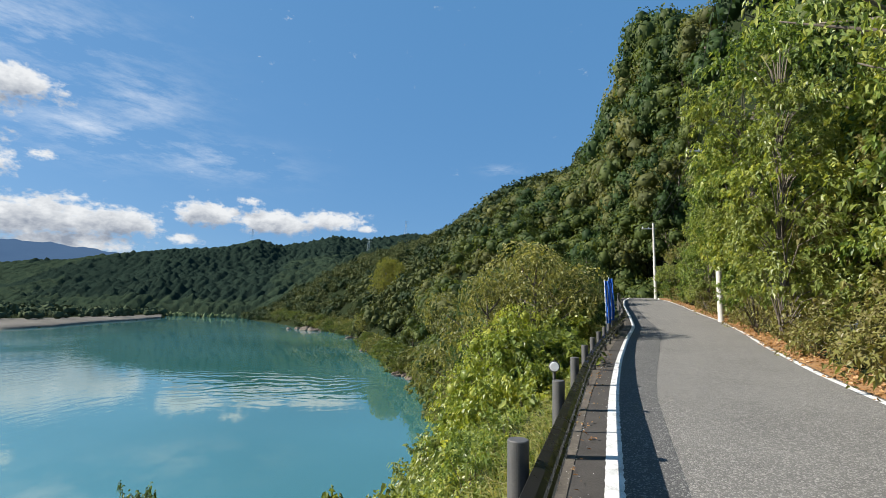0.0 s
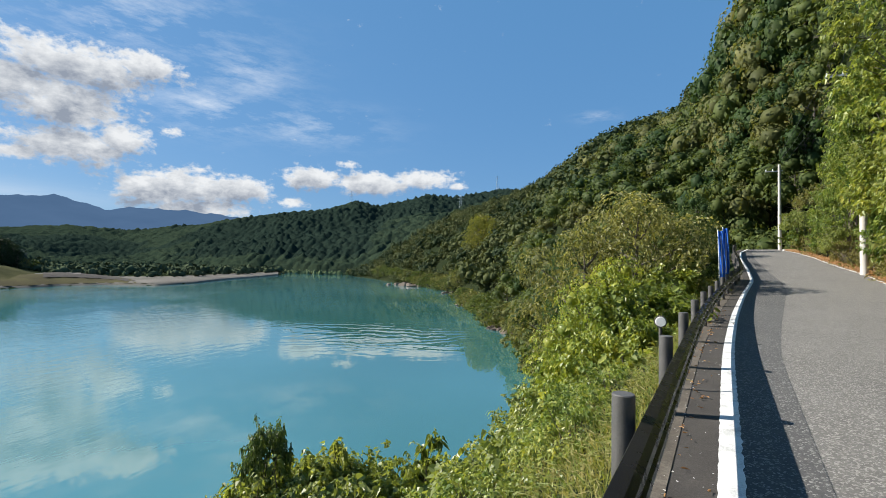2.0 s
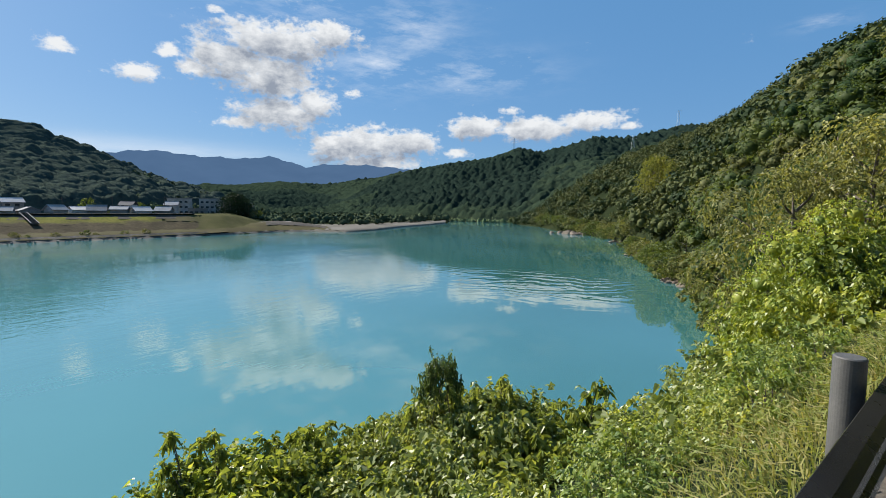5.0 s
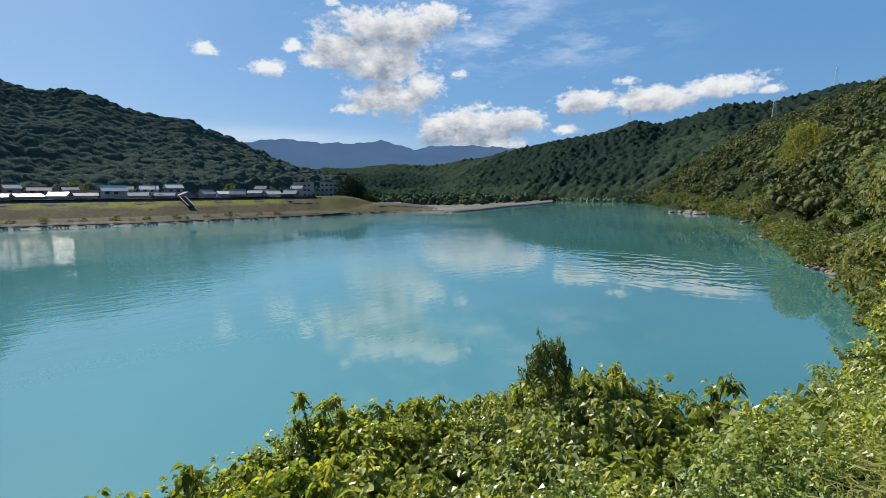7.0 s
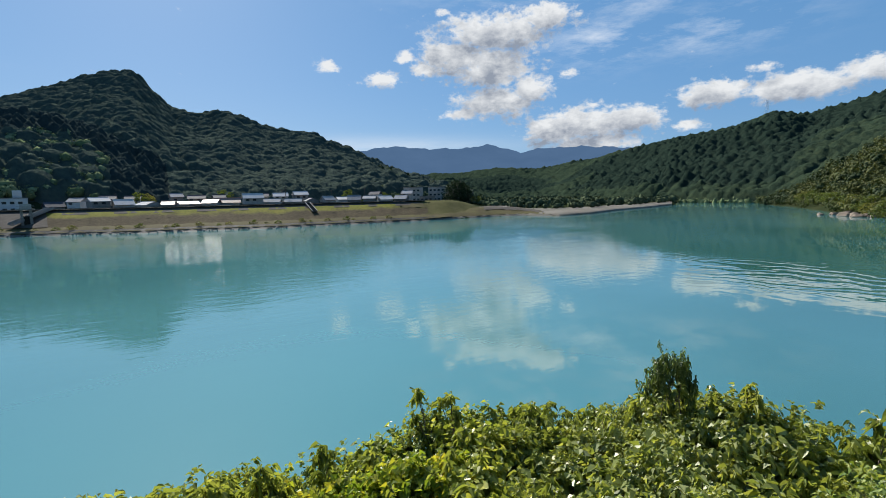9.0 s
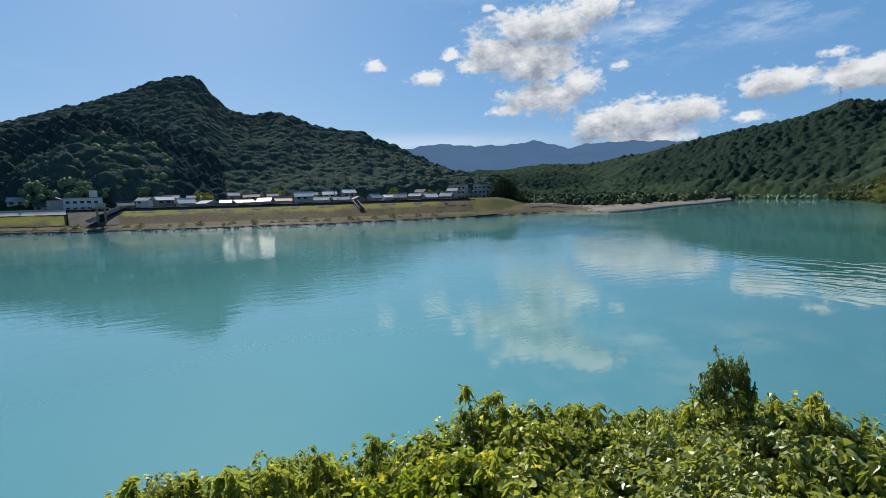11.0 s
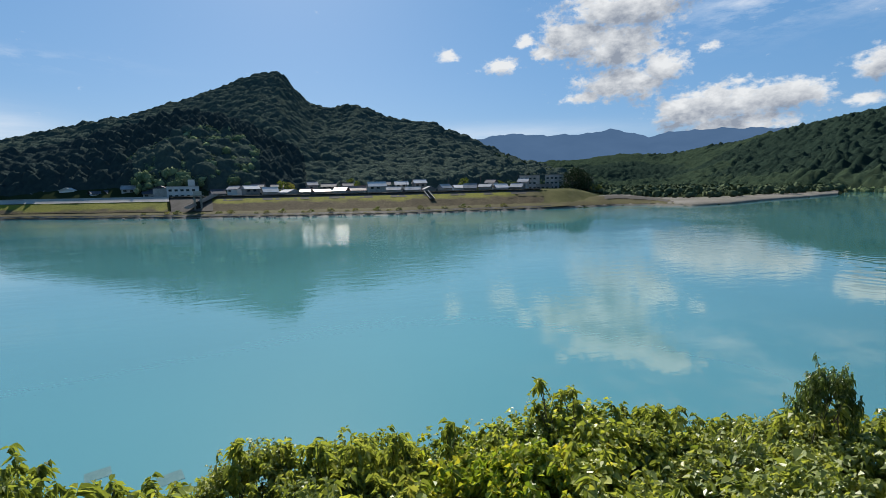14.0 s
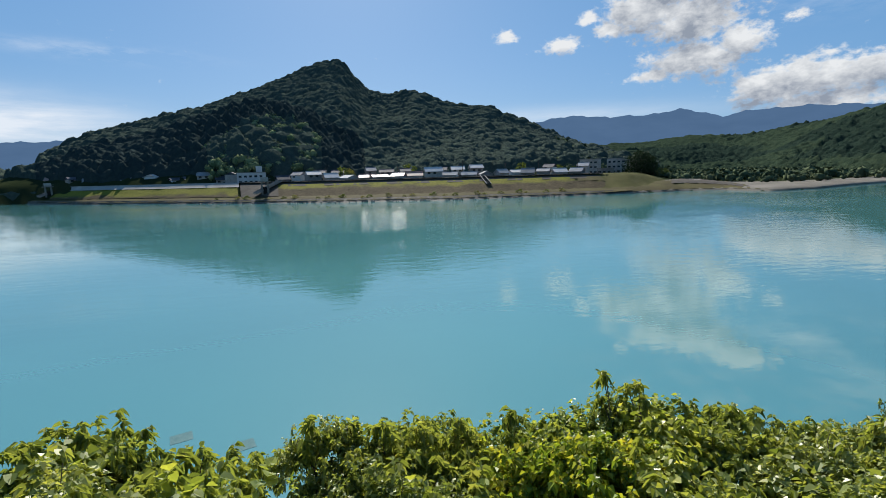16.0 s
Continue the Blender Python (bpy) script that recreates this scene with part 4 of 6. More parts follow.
def gable(w, d, h, rise, over=0.5, thick=0.18):
    bm = bmesh.new()
    x, y = w / 2 + over, d / 2 + over
    e = h - over * rise / (d / 2)
    lo = [bm.verts.new(c) for c in ((-x, -y, e), (x, -y, e), (x, 0, h + rise), (-x, 0, h + rise), (-x, y, e), (x, y, e))]
    hi = [bm.verts.new(v.co + Vector((0, 0, thick))) for v in lo]
    for a in (lo, hi):
        bm.faces.new((a[0], a[1], a[2], a[3])), bm.faces.new((a[3], a[2], a[5], a[4]))
    for i, j in ((0, 1), (1, 2), (2, 5), (5, 4), (4, 3), (3, 0)):
        bm.faces.new((lo[i], lo[j], hi[j], hi[i]))
    r = bmesh.ops.create_cube(bm, size=1.0, matrix=Matrix.Translation((0, 0, h + rise + thick)) @ Matrix.Diagonal((2 * x, 0.35, 0.22, 1)))
    for s in (-1, 1):   # gable ends
        a = [bm.verts.new((s * w / 2, -d / 2, h - 0.02)), bm.verts.new((s * w / 2, d / 2, h - 0.02)), bm.verts.new((s * w / 2, 0, h + rise))]
        bm.faces.new(a)
    bmesh.ops.recalc_face_normals(bm, faces=bm.faces)
    return bm


M_ROOFS = [M_ROOF,
           surface("silver_metal_roof", [(0.2, 0.2, 0.2), (0.28, 0.28, 0.29), (0.36, 0.36, 0.37)], 0.3, 0.85, 0.0, 0.15, 4.0, 0.03),
           surface("dark_slate_roof", [(0.03, 0.035, 0.045), (0.06, 0.065, 0.08), (0.1, 0.1, 0.11)], 0.3, 0.7, 0.0, 0.2, 5.0, 0.05),
           surface("faded_red_roof", [(0.16, 0.08, 0.06), (0.24, 0.13, 0.1), (0.3, 0.18, 0.14)], 0.3, 0.5, 0, 0.2, 5.0),
           # sun glint on the roofs put into a white base colour
           surface("glint_white_roof", [(0.32, 0.31, 0.31), (0.42, 0.41, 0.41), (0.52, 0.51, 0.51)], 0.3, 0.85, 0.0, 0.1, 4.0, 0.03)]
M_WALLS = [M_WALL, surface("grey_boards", [(0.12, 0.11, 0.1), (0.2, 0.185, 0.17), (0.27, 0.25, 0.23)], 0.4, 0.85, 0, 0.2, 6.0), surface("white_render", [(0.38, 0.38, 0.38), (0.48, 0.48, 0.47), (0.56, 0.56, 0.55)], 0.4, 0.8, 0, 0.1, 6.0)]
M_GLASS = surface("dark_window_glass", [(0.02, 0.025, 0.03), (0.03, 0.035, 0.04), (0.04, 0.045, 0.05)], 0.5, 0.12, 0, 0.0, 5.0, 0.6)
ROOF_WORDS = ["grey tiled", "silver metal", "dark slate", "faded red", "sun-glint white"]
WALL_WORDS = ["cream plaster", "weathered grey board", "white rendered"]


def window_mesh():
    bm = bmesh.new()
    box(bm, 0, 0, 0, 1.5, 0.12, 1.1, 0.02)
    me = bpy.data.meshes.new("window")
    bm.to_mesh(me)
    bm.free()
    me.materials.append(M_GLASS)
    return me


WINDOW = window_mesh()


def house(x, y, z, w, d, h, turn, roof, wall, rise=1.5, name="house", words=""):
    ob = tagged(new(name), words or f"{WALL_WORDS[wall]} house with a {ROOF_WORDS[roof]} roof", "house", "village houses")
    part("wall", wall_box(w, d, h), M_WALLS[wall], ob)
    part("roof", gable(w, d, h, rise), M_ROOFS[roof], ob)
    for k in range(max(1, int(w / 3.2))):
        for floor in range(1 if h < 4.2 else 2):
            win = attach("window", WINDOW, ob)
            win.location = (-w / 2 + 1.6 + k * 3.1, -d / 2, 1.6 + 2.7 * floor)
    ob.matrix_world = Matrix.Translation((x, y, z)) @ Matrix.Rotation(turn, 4, "Z")
    return ob


def flat_block(x, y, z, w, d, floors, turn, label, tower=False, wall=2):
    ob = tagged(new("apartment_building"), label, "building")
    h = floors * 3.0 + 0.6
    part("wall", wall_box(w, d, h), M_WALLS[wall], ob)
    bm = bmesh.new()
    box(bm, 0, 0, h + 0.15, w + 0.5, d + 0.5, 0.3, 0.03)
    part("roof", bm, M_CONCRETE, ob)
    if tower:
        bm = bmesh.new()
        box(bm, w * 0.28, 0, h + 1.8, 3.2, 3.2, 3.6, 0.05)
        part("roof_tower", bm, M_WALLS[wall], ob)
    for f_ in range(floors):
        for k in range(int(w / 2.8)):
            win = attach("window", WINDOW, ob)
            win.location = (-w / 2 + 1.6 + k * 2.7, -d / 2, 1.6 + 3.0 * f_)
    ob.matrix_world = Matrix.Translation((x, y, z)) @ Matrix.Rotation(turn, 4, "Z")
    return ob


def far_place(az, d):
    (rf,) = FAR_SHORE(az)
    return polar(az, float(rf) + d)


g = np.random.default_rng(21)
YARD = WATER + 8.3
a = -119.0
while a < -61.5:
    (rf,) = FAR_SHORE(a)
    w = g.uniform(5.0, 9.0)
    step = math.degrees((w + g.uniform(0.5, 3.0)) / (float(rf) + 52))
    if not -101.8 < a < -98.4:
        x, y = far_place(a, 44 + g.uniform(0, 9))
        bright = g.random() < (0.3 if a > -99 else 0.2)
        two = g.random() < 0.3
        house(x, y, YARD + (0.6 if a < -102 else -0.6), w, g.uniform(6, 8), 5.2 if two else g.uniform(2.7, 3.7), -math.radians(a) + g.normal() * 0.3 + (1.57 if g.random() < 0.3 else 0.0), int(g.choice([1, 4])) if bright else int(g.choice([0, 2, 0, 3])), int(g.integers(3)), g.uniform(1.3, 2.3))
        if g.random() < 0.55:
            x, y = far_place(a + step * 0.4, 62 + g.uniform(0, 10))
            house(x, y, YARD + 0.3, w * 0.9, 7.0, g.uniform(4.6, 5.8), -math.radians(a) + g.normal() * 0.15, int(g.choice([0, 1, 2, 4])), int(g.integers(3)), 1.7)
    a += step
for az, d, w, fl, tow, wl, words in ((-100.2, 50, 15, 2, True, 2, "pale grey two storey building with a roof tower"), (-60.6, 95, 13, 3, False, 0, "cream three storey apartment block"),
                                   (-57.4, 88, 15, 3, False, 0, "tan three storey apartment block"), (-58.9, 78, 10, 1, False, 1, "low grey building beside the apartments"), (-55.6, 84, 8, 1, False, 2, "low white building near the levee end")):
    x, y = far_place(az, d)
    flat_block(x, y, YARD, w, 9, fl, -math.radians(az), words, tow, wl)


def gate_tower(az, d, label):
    x, y = far_place(az, d)
    ob = tagged(new("sluice_gate"), label, "sluice gate")
    for sx in (-1.4, 1.4):
        bm = bmesh.new()
        box(bm, sx, 0, 3.0, 0.9, 1.4, 7.0, 0.05)
        part("pier", bm, M_CONCRETE, ob)
    bm = bmesh.new()
    box(bm, 0, 0, 6.7, 5.6, 3.6, 0.5, 0.05)
    part("deck", bm, M_CONCRETE, ob)
    bm = bmesh.new()
    box(bm, 0, 0, 7.9, 3.6, 2.6, 1.9, 0.05)
    part("hoist_house", bm, M_WALL, ob)
    bm = bmesh.new()
    box(bm, 0, 0.2, 2.2, 2.0, 0.3, 3.6, 0.03)
    part("gate_leaf", bm, M_STEEL, ob)
    bm = bmesh.new()
    for k in range(26):
        t = k / 25
        box(bm, 8.0 - 12.5 * t, 13.5 - 15.5 * t, 6.4 - 5.6 * t, 1.0, 2.2, 0.5)
    part("stair", bm, M_CONCRETE, ob)
    for side in (-1, 1):
        bm = bmesh.new()
        for k in range(26):
            t = k / 25
            box(bm, 8.0 - 12.5 * t + 0.9 * side, 13.5 - 15.5 * t - 1.2 * side, 6.9 - 5.6 * t, 0.75, 0.75, 0.9)
        part("stair_kerb", bm, M_LEVEEWALL, ob)
    for side in (-1, 1):
        v, f = tube([(-2.7, -1.7 * side, 8.0), (2.7, -1.7 * side, 8.0)], 0.06, 6)
        attach("hand_rail", np_mesh("hand_rail", v, f, M_LEVEEWALL), ob)
    ob.matrix_world = Matrix.Translation((x, y, WATER + 3.4)) @ Matrix.Rotation(-math.radians(az), 4, "Z")


gate_tower(-98.9, 15, "grey concrete sluice gate with a stair on the levee")
gate_tower(-118.2, 15, "grey concrete sluice gate beside the levee wall")


def levee_stair(az, d0, d1, h0, h1, w):
    ob = tagged(new("levee_stair"), "concrete stair up the grassy levee", "stair")
    n = 18
    bm = bmesh.new()
    for k in range(n):
        t = k / (n - 1)
        box(bm, 3.0 * (1 - t), t * (d1 - d0), h0 + t * (h1 - h0) + 0.2, w, (d1 - d0) / n * 1.1, 0.5)
    part("steps", bm, M_APRON, ob)
    for sx in (-1, 1):
        bm = bmesh.new()
        box(bm, sx * w / 2, (d1 - d0) / 2, (h0 + h1) / 2 + 0.5, 0.3, math.hypot(d1 - d0, h1 - h0), 0.3, 0.0)
        for v in bm.verts:
            v.co.z += (v.co.y - (d1 - d0) / 2) * (h1 - h0) / (d1 - d0)
            v.co.x += 3.0 * (1 - v.co.y / (d1 - d0))
        part("kerb", bm, M_LEVEEWALL, ob)
    x, y = far_place(az, d0)
    ob.matrix_world = Matrix.Translation((x, y, WATER)) @ Matrix.Rotation(-math.radians(az), 4, "Z")


levee_stair(-73.2, 20, 33, 5.8, 9.5, 2.2)

# studs of the foot protection along the far waterline
pieces = []
for a in np.arange(-106, -64, 0.27):
    (rf,) = FAR_SHORE(a)
    r = float(rf) + 0.5 + 0.6 * g.normal()
    s = g.uniform(0.2, 0.55)
    c = np.array([(-s, -s, -0.6), (s, -s, -0.6), (s, s, -0.6), (-s, s, -0.6), (-s * 0.7, -s * 0.7, 0.5), (s * 0.7, -s * 0.7, 0.5), (s * 0.7, s * 0.7, 0.5), (-s * 0.7, s * 0.7, 0.5)])
    pieces.append((c + [r * math.sin(radians(a)), r * math.cos(radians(a)), WATER], [(4, 5, 6, 7), (0, 1, 5, 4), (1, 2, 6, 5), (2, 3, 7, 6), (3, 0, 4, 7)]))
v, f = joined(pieces)
tagged(attach("foot_blocks", np_mesh("foot_blocks", v, f, M_CONCRETE)), "small pale concrete blocks along the far waterline", "blocks", kind="stuff")

# ---- woods on the hills ----


def ico(sub):
    bm = bmesh.new()
    bmesh.ops.create_icosphere(bm, subdivisions=sub, radius=1.0)
    v = np.array([q.co[:] for q in bm.verts])
    f = np.array([[q.index for q in t.verts] for t in bm.faces])
    bm.free()
    return v, f


ICO1, ICO2 = ico(1), ico(2)


def crowns(name, xyz, size, mat, label, base=ICO2, seed=1, tall=1.0, rough=0.28, smooth=False):
    """Lumpy crowns at xyz as one mesh."""
    g = np.random.default_rng(seed)
    v0, f0 = base
    n = len(xyz)
    size = np.asarray(size)[:, None, None]
    q = np.repeat(v0[None], n, 0)
    ph = g.uniform(0, 6.28, (n, 4, 1))
    lump = 0.16 * np.sin(q[..., 0] * 5 + ph[:, 0]) * np.sin(q[..., 1] * 5 + ph[:, 1]) + 0.13 * np.sin(q[..., 2] * 7 + ph[:, 2]) * np.sin(q[..., 0] * 6 + ph[:, 3])
    q = q * (1 + lump[..., None] * 1.2 + rough * (g.random((n, len(v0), 1)) - 0.5))
    q = q * size * np.array([1, 1, tall]) * (1 + 0.5 * (g.random((n, 1, 3)) - 0.4)) + xyz[:, None]
    f = (f0[None] + (np.arange(n) * len(v0))[:, None, None]).reshape(-1, 3)
    return tagged(attach(name, np_mesh(name, q.reshape(-1, 3), f, mat, smooth)), label, "woods", kind="stuff")


def fuzzy(name, xyz, size, mat, label, seed, flakes=18, tall=1.0, big=0.85):
    """Far crowns as one mesh, each a ragged shell of leafy flakes."""
    g = np.random.default_rng(seed)
    n = len(xyz)
    d = g.normal(size=(n, flakes, 3))
    d /= np.linalg.norm(d, axis=-1, keepdims=True)
    d[..., 2] = np.abs(d[..., 2]) * 1.25 - 0.3
    wide = 1 + 0.5 * (g.random((n, 1, 3)) - 0.4)
    p = d * g.uniform(0.8, 1.0, (n, flakes, 1)) * wide * [1, 1, tall] * size[:, None, None] + xyz[:, None]
    d = d.reshape(-1, 3)
    s = np.repeat(size, flakes) * big
    v, f = leaf_cloud(p.reshape(-1, 3), np.cross(d, g.normal(size=d.shape)) + 0.2 * d, s, 0.95, 0.1, seed + 1, d, True)
    bv, bf = ICO1
    q = bv[None] * size[:, None, None] * 0.8 * wide * [1, 1, tall] * (1 + 0.7 * (g.random((n, len(bv), 1)) - 0.5)) + xyz[:, None]
    cf = (bf[None] + (np.arange(n) * len(bv))[:, None, None]).reshape(-1, 3)
    v, f = joined([(v, np.concatenate([f[:, [0, 1, 2]], f[:, [0, 2, 3]]])), (q.reshape(-1, 3), cf)])
    return tagged(attach(name, np_mesh(name, v, f, mat, True)), label, "woods", kind="stuff")


DICE = np.random.default_rng(99).random((128, 128, 4))


def domes(x, y, cell, tall, pointed=None):
    """Height of rounded heads set one to a cell of a jittered lattice; pointed: where they are conifers."""
    ix, iy = np.floor(x / cell).astype(int), np.floor(y / cell).astype(int)
    z = np.zeros(np.shape(x))
    for dx in (-1, 0, 1):
        for dy in (-1, 0, 1):
            k = DICE[(ix + dx) % 128, (iy + dy) % 128]
            cx, cy = (ix + dx + 0.1 + 0.8 * k[..., 0]) * cell, (iy + dy + 0.1 + 0.8 * k[..., 1]) * cell
            rad = cell * (0.55 + 0.45 * k[..., 2])
            q = np.hypot(x - cx, y - cy) / rad
            head = np.sqrt(np.clip(1 - q * q, 0, 1))
            if pointed is not None:
                head = np.where(pointed, 1.25 * np.clip(1 - q * 1.05, 0, 1), head)
            z = np.maximum(z, head * rad * tall * (0.75 + 0.5 * k[..., 3]))
    return z


def canopy(name, az, rr, hill, cell, mat, label, seed, planted=None, floor=0.0, past=1.04):
    """Closed woods over a hillside as one sheet of billowing heads, each broken into smaller clumps.
    mat: broadleaf and conifer; planted: where the conifers stand."""
    g = np.random.default_rng(seed)

    def fn(a, r):
        x, y = r * np.sin(np.radians(a)), r * np.cos(np.radians(a))
        e, ridge, foot = hill(a)
        x, y = x + 0.035 * cell * g.normal(size=x.shape), y + 0.035 * cell * g.normal(size=x.shape)
        stand = planted(a, r, x, y) if planted else None
        z = domes(x, y, cell, 1.0, stand) + 0.7 * domes(x + 40, y, cell * 0.42, 0.9) + 0.3 * domes(x, y + 70, cell * 0.2, 1.0)
        z = z * (0.75 + 0.35 * wave(x, y, 0.05, 37)) + 0.045 * cell * g.normal(size=x.shape)
        edge = np.clip((r - foot - floor) / 8, 0, 1) * np.clip((ridge * past - r) / 12, 0, 1)
        return x, y, ground_height(a, r) - 2.0 + (2.0 + z) * edge
    p, f = sheet(az, rr, fn)
    me = np_mesh(name, p, f[:, ::-1], mat, True)
    if planted:
        u, v = (q[:-1, :-1].ravel() for q in np.meshgrid(az, rr, indexing="ij"))
        me.polygons.foreach_set("material_index", planted(u, v, v * np.sin(np.radians(u)), v * np.cos(np.radians(u))).astype(np.int32))
    return tagged(attach(name, me), label, "woods", kind="stuff")


def scatter(az0, az1, r0, r1, spacing, seed, keep=None):
    """Points over a sector, spaced in metres, on the ground."""
    g = np.random.default_rng(seed)
    n = int(0.5 * abs(radians(az1 - az0)) * (r1 * r1 - r0 * r0) / spacing ** 2)
    az = g.uniform(az0, az1, n)
    r = np.sqrt(g.uniform(r0 * r0, r1 * r1, n))
    z = ground_height(az, r)
    ok = z > WATER + 0.3
    if keep is not None:
        ok &= keep(az, r, z)
    az, r, z = az[ok], r[ok], z[ok]
    return np.stack([r * np.sin(np.radians(az)), r * np.cos(np.radians(az)), z], 1), az, r


def facing(hill, past=1.08, start=0.0):
    def keep(az, r, z):
        e, rr, rb = hill(az)
        t = (r - rb) / (rr - rb)
        return (t > start) & (t < past)
    return keep


# blue-grey air haze mixed into the base colours of the peak's crowns
M_FOREST_DARK = foliage("hazy_evergreen_crowns", [(0.022, 0.033, 0.033), (0.036, 0.05, 0.045), (0.057, 0.073, 0.056), (0.098, 0.113, 0.078)], 0.0, 0.0, 0.3, 0.95, 0.0, 0.9)
# brightened in colour for the sunlit stand; the pale shore scrub shares it
M_PALE = foliage("lit_stand_pale_scrub", [(0.05, 0.075, 0.035), (0.1, 0.13, 0.065), (0.19, 0.22, 0.12)], 0.0, 0.0, 0.05, 0.95, 0.45)
M_PALE_FAR = foliage("shore_thicket_crowns", [(0.03, 0.045, 0.026), (0.06, 0.08, 0.045), (0.1, 0.12, 0.07)], 0.0, 0.0, 0.1, 0.95, 0.3)
# slight blue of the distance mixed into the base colour
M_FOREST_FAR = foliage("hazy_hill_crowns", [(0.010, 0.021, 0.017), (0.018, 0.031, 0.022), (0.029, 0.043, 0.026), (0.05, 0.062, 0.034)], 0.0, 0.0, 0.2, 0.95, 0.0, 1.1)


# the peak's conifers: a darker tone with the same haze tint in it
M_CONIFER_DARK = foliage("hazy_planted_conifers", [(0.017, 0.026, 0.027), (0.027, 0.038, 0.037), (0.043, 0.056, 0.046)], 0.0, 0.0, 0.35, 0.95, 0.0, 0.9)
M_CONIFER_FAR = foliage("far_conifer_crowns", [(0.008, 0.017, 0.015), (0.015, 0.026, 0.02), (0.026, 0.037, 0.024)], 0.0, 0.0, 0.25, 0.95, 0.0, 0.9)


def planted_peak(a, r, x, y):
    ragged = wave(x, y, 0.05, 36)
    low = (a > -119) & (a < -87.5) & (r < SPUR(a)[1] * (1.0 + 0.015 * ragged)) & ~((a > -104.5) & (a < -92.5) & (r < HUMP(a)[1]))
    return low & (wave(x, y, 0.02, 38) + 0.3 * ragged < 0.75)


def planted_valley(a, r, x, y):
    return (wave(x, y, 0.013, 33) + 0.3 * wave(x, y, 0.05, 36) > -0.05) & (r > MAST(a)[2] * 1.06)


canopy("woods_peak", np.arange(-125, -53, 0.19), np.arange(292, 720, 1.45), PEAK, 8.0, (M_FOREST_DARK, M_CONIFER_DARK), "dark broadleaf woods with bluish haze on the steep peak", 3, planted_peak)
# a sunlit stand low on the peak, its brightness put into the paler colour
xyz, az, r = scatter(-104.5, -92.5, 292, 385, 5.2, 46, facing(HUMP, 1.05, 0.0))
s = 1.6 + 2.4 * rng.random(len(xyz)) ** 1.4
fuzzy("woods_bamboo", xyz + np.stack([0 * s, 0 * s, s * 0.5 + 2.5], 1), s, M_PALE, "pale green broadleaf stand, sunlight in its colour, on the peak's foot", 8, 26, 1.0, 0.36)
canopy("woods_valley", np.arange(-60, 1, 0.17), np.geomspace(427, 1500, 330), MAST, 9.0, (M_FOREST_FAR, M_CONIFER_FAR), "mixed green woods on the far hills", 4, planted_valley)


def low_land(az, r, z):
    return (r > FAR_SHORE(az)[0] + np.where(az < -52, 105, 42)) & (r < MAST(az)[2] + 20) & (r > 320)


xyz, az, r = scatter(-66, -28.5, 300, 930, 9.0, 49, low_land)
s = 1.8 + 2.6 * rng.random(len(xyz)) ** 1.5
fuzzy("woods_flat", xyz + np.stack([0 * s, 0 * s, s * 0.6], 1), s, M_PALE_FAR, "low green woods on the flat land behind the gravel bar", 9, 12, 0.9, 0.7)

# ---- trees ----


def tree_meshes(seed, leaves, leaf, clumps=11, mat=None, slim=1.0, width=0.6, foot=0.3, simple=False, tangent=True, lump=1.0, core=None, heart=0.74):
    """Trunk with limbs and a crown of leaf clumps, one metre tall in all."""
    g = np.random.default_rng(seed)
    lean = g.normal(size=2) * 0.04
    trunk = np.array([(0, 0, -0.15), (lean[0] * 0.4, lean[1] * 0.4, 0.25), (lean[0], lean[1], 0.55), (lean[0] * 1.3, lean[1] * 1.3, 0.85)])
    tubes = [tube(trunk, [0.024, 0.018, 0.012, 0.004], 7)]
    cs, rs = [], []
    for k in range(clumps):
        h = foot + (0.92 - foot) * (k + 0.5) / clumps
        a = 2.4 * k + g.uniform(-0.5, 0.5)
        reach = slim * (0.30 * math.sin(math.pi * min(1, (h - foot + 0.12) / (1.0 - foot + 0.12)) ** 0.8) + 0.03) * g.uniform(0.7, 1.2)
        c = np.array([lean[0] + reach * math.cos(a), lean[1] + reach * math.sin(a), h])
        cs.append(c), rs.append(g.uniform(0.11, 0.19) * slim ** 0.5 * lump)
        root = np.array([lean[0] * h, lean[1] * h, max(0.12, h - 0.16)])
        tubes.append(tube([root, (root + c) / 2 + [0, 0, -0.02], c], [0.009, 0.006, 0.002], 5))
    cs.append(np.array([lean[0], lean[1], 0.9])), rs.append(0.11)
    cs, rs = np.array(cs), np.array(rs)
    pick = g.choice(len(cs), leaves, p=rs ** 2 / (rs ** 2).sum())
    d = g.normal(size=(leaves, 3))
    d /= np.linalg.norm(d, axis=1, keepdims=True)
    d[:, 2] = d[:, 2] * 0.8 + 0.1
    pos = cs[pick] + d * (rs[pick] * g.uniform(0.72 if lump == 1.0 else 0.86, 1.08, leaves))[:, None]
    way = np.cross(d, g.normal(size=d.shape)) + d * 0.25 + [0, 0, -0.1]
    v, f = leaf_cloud(pos, way, leaf, width, 0.25, seed + 1, d if tangent else None, simple)
    if core:
        bv, bf = core
        q = bv[None] * (rs[:, None, None] * heart) * (1 + 0.35 * (g.random((len(rs), len(bv), 1)) - 0.5)) + cs[:, None]
        cf = (bf[None] + (np.arange(len(rs)) * len(bv))[:, None, None]).reshape(-1, 3)
        f = np.concatenate([f[:, [0, 1, 2]], f[:, [0, 2, 3]]])
        v, f = joined([(v, f), (q.reshape(-1, 3), cf)])
    tv, tf = joined(tubes)
    return np_mesh("trunk", tv, tf, M_BARK, True), np_mesh("crown", v, f, mat, core is not None)


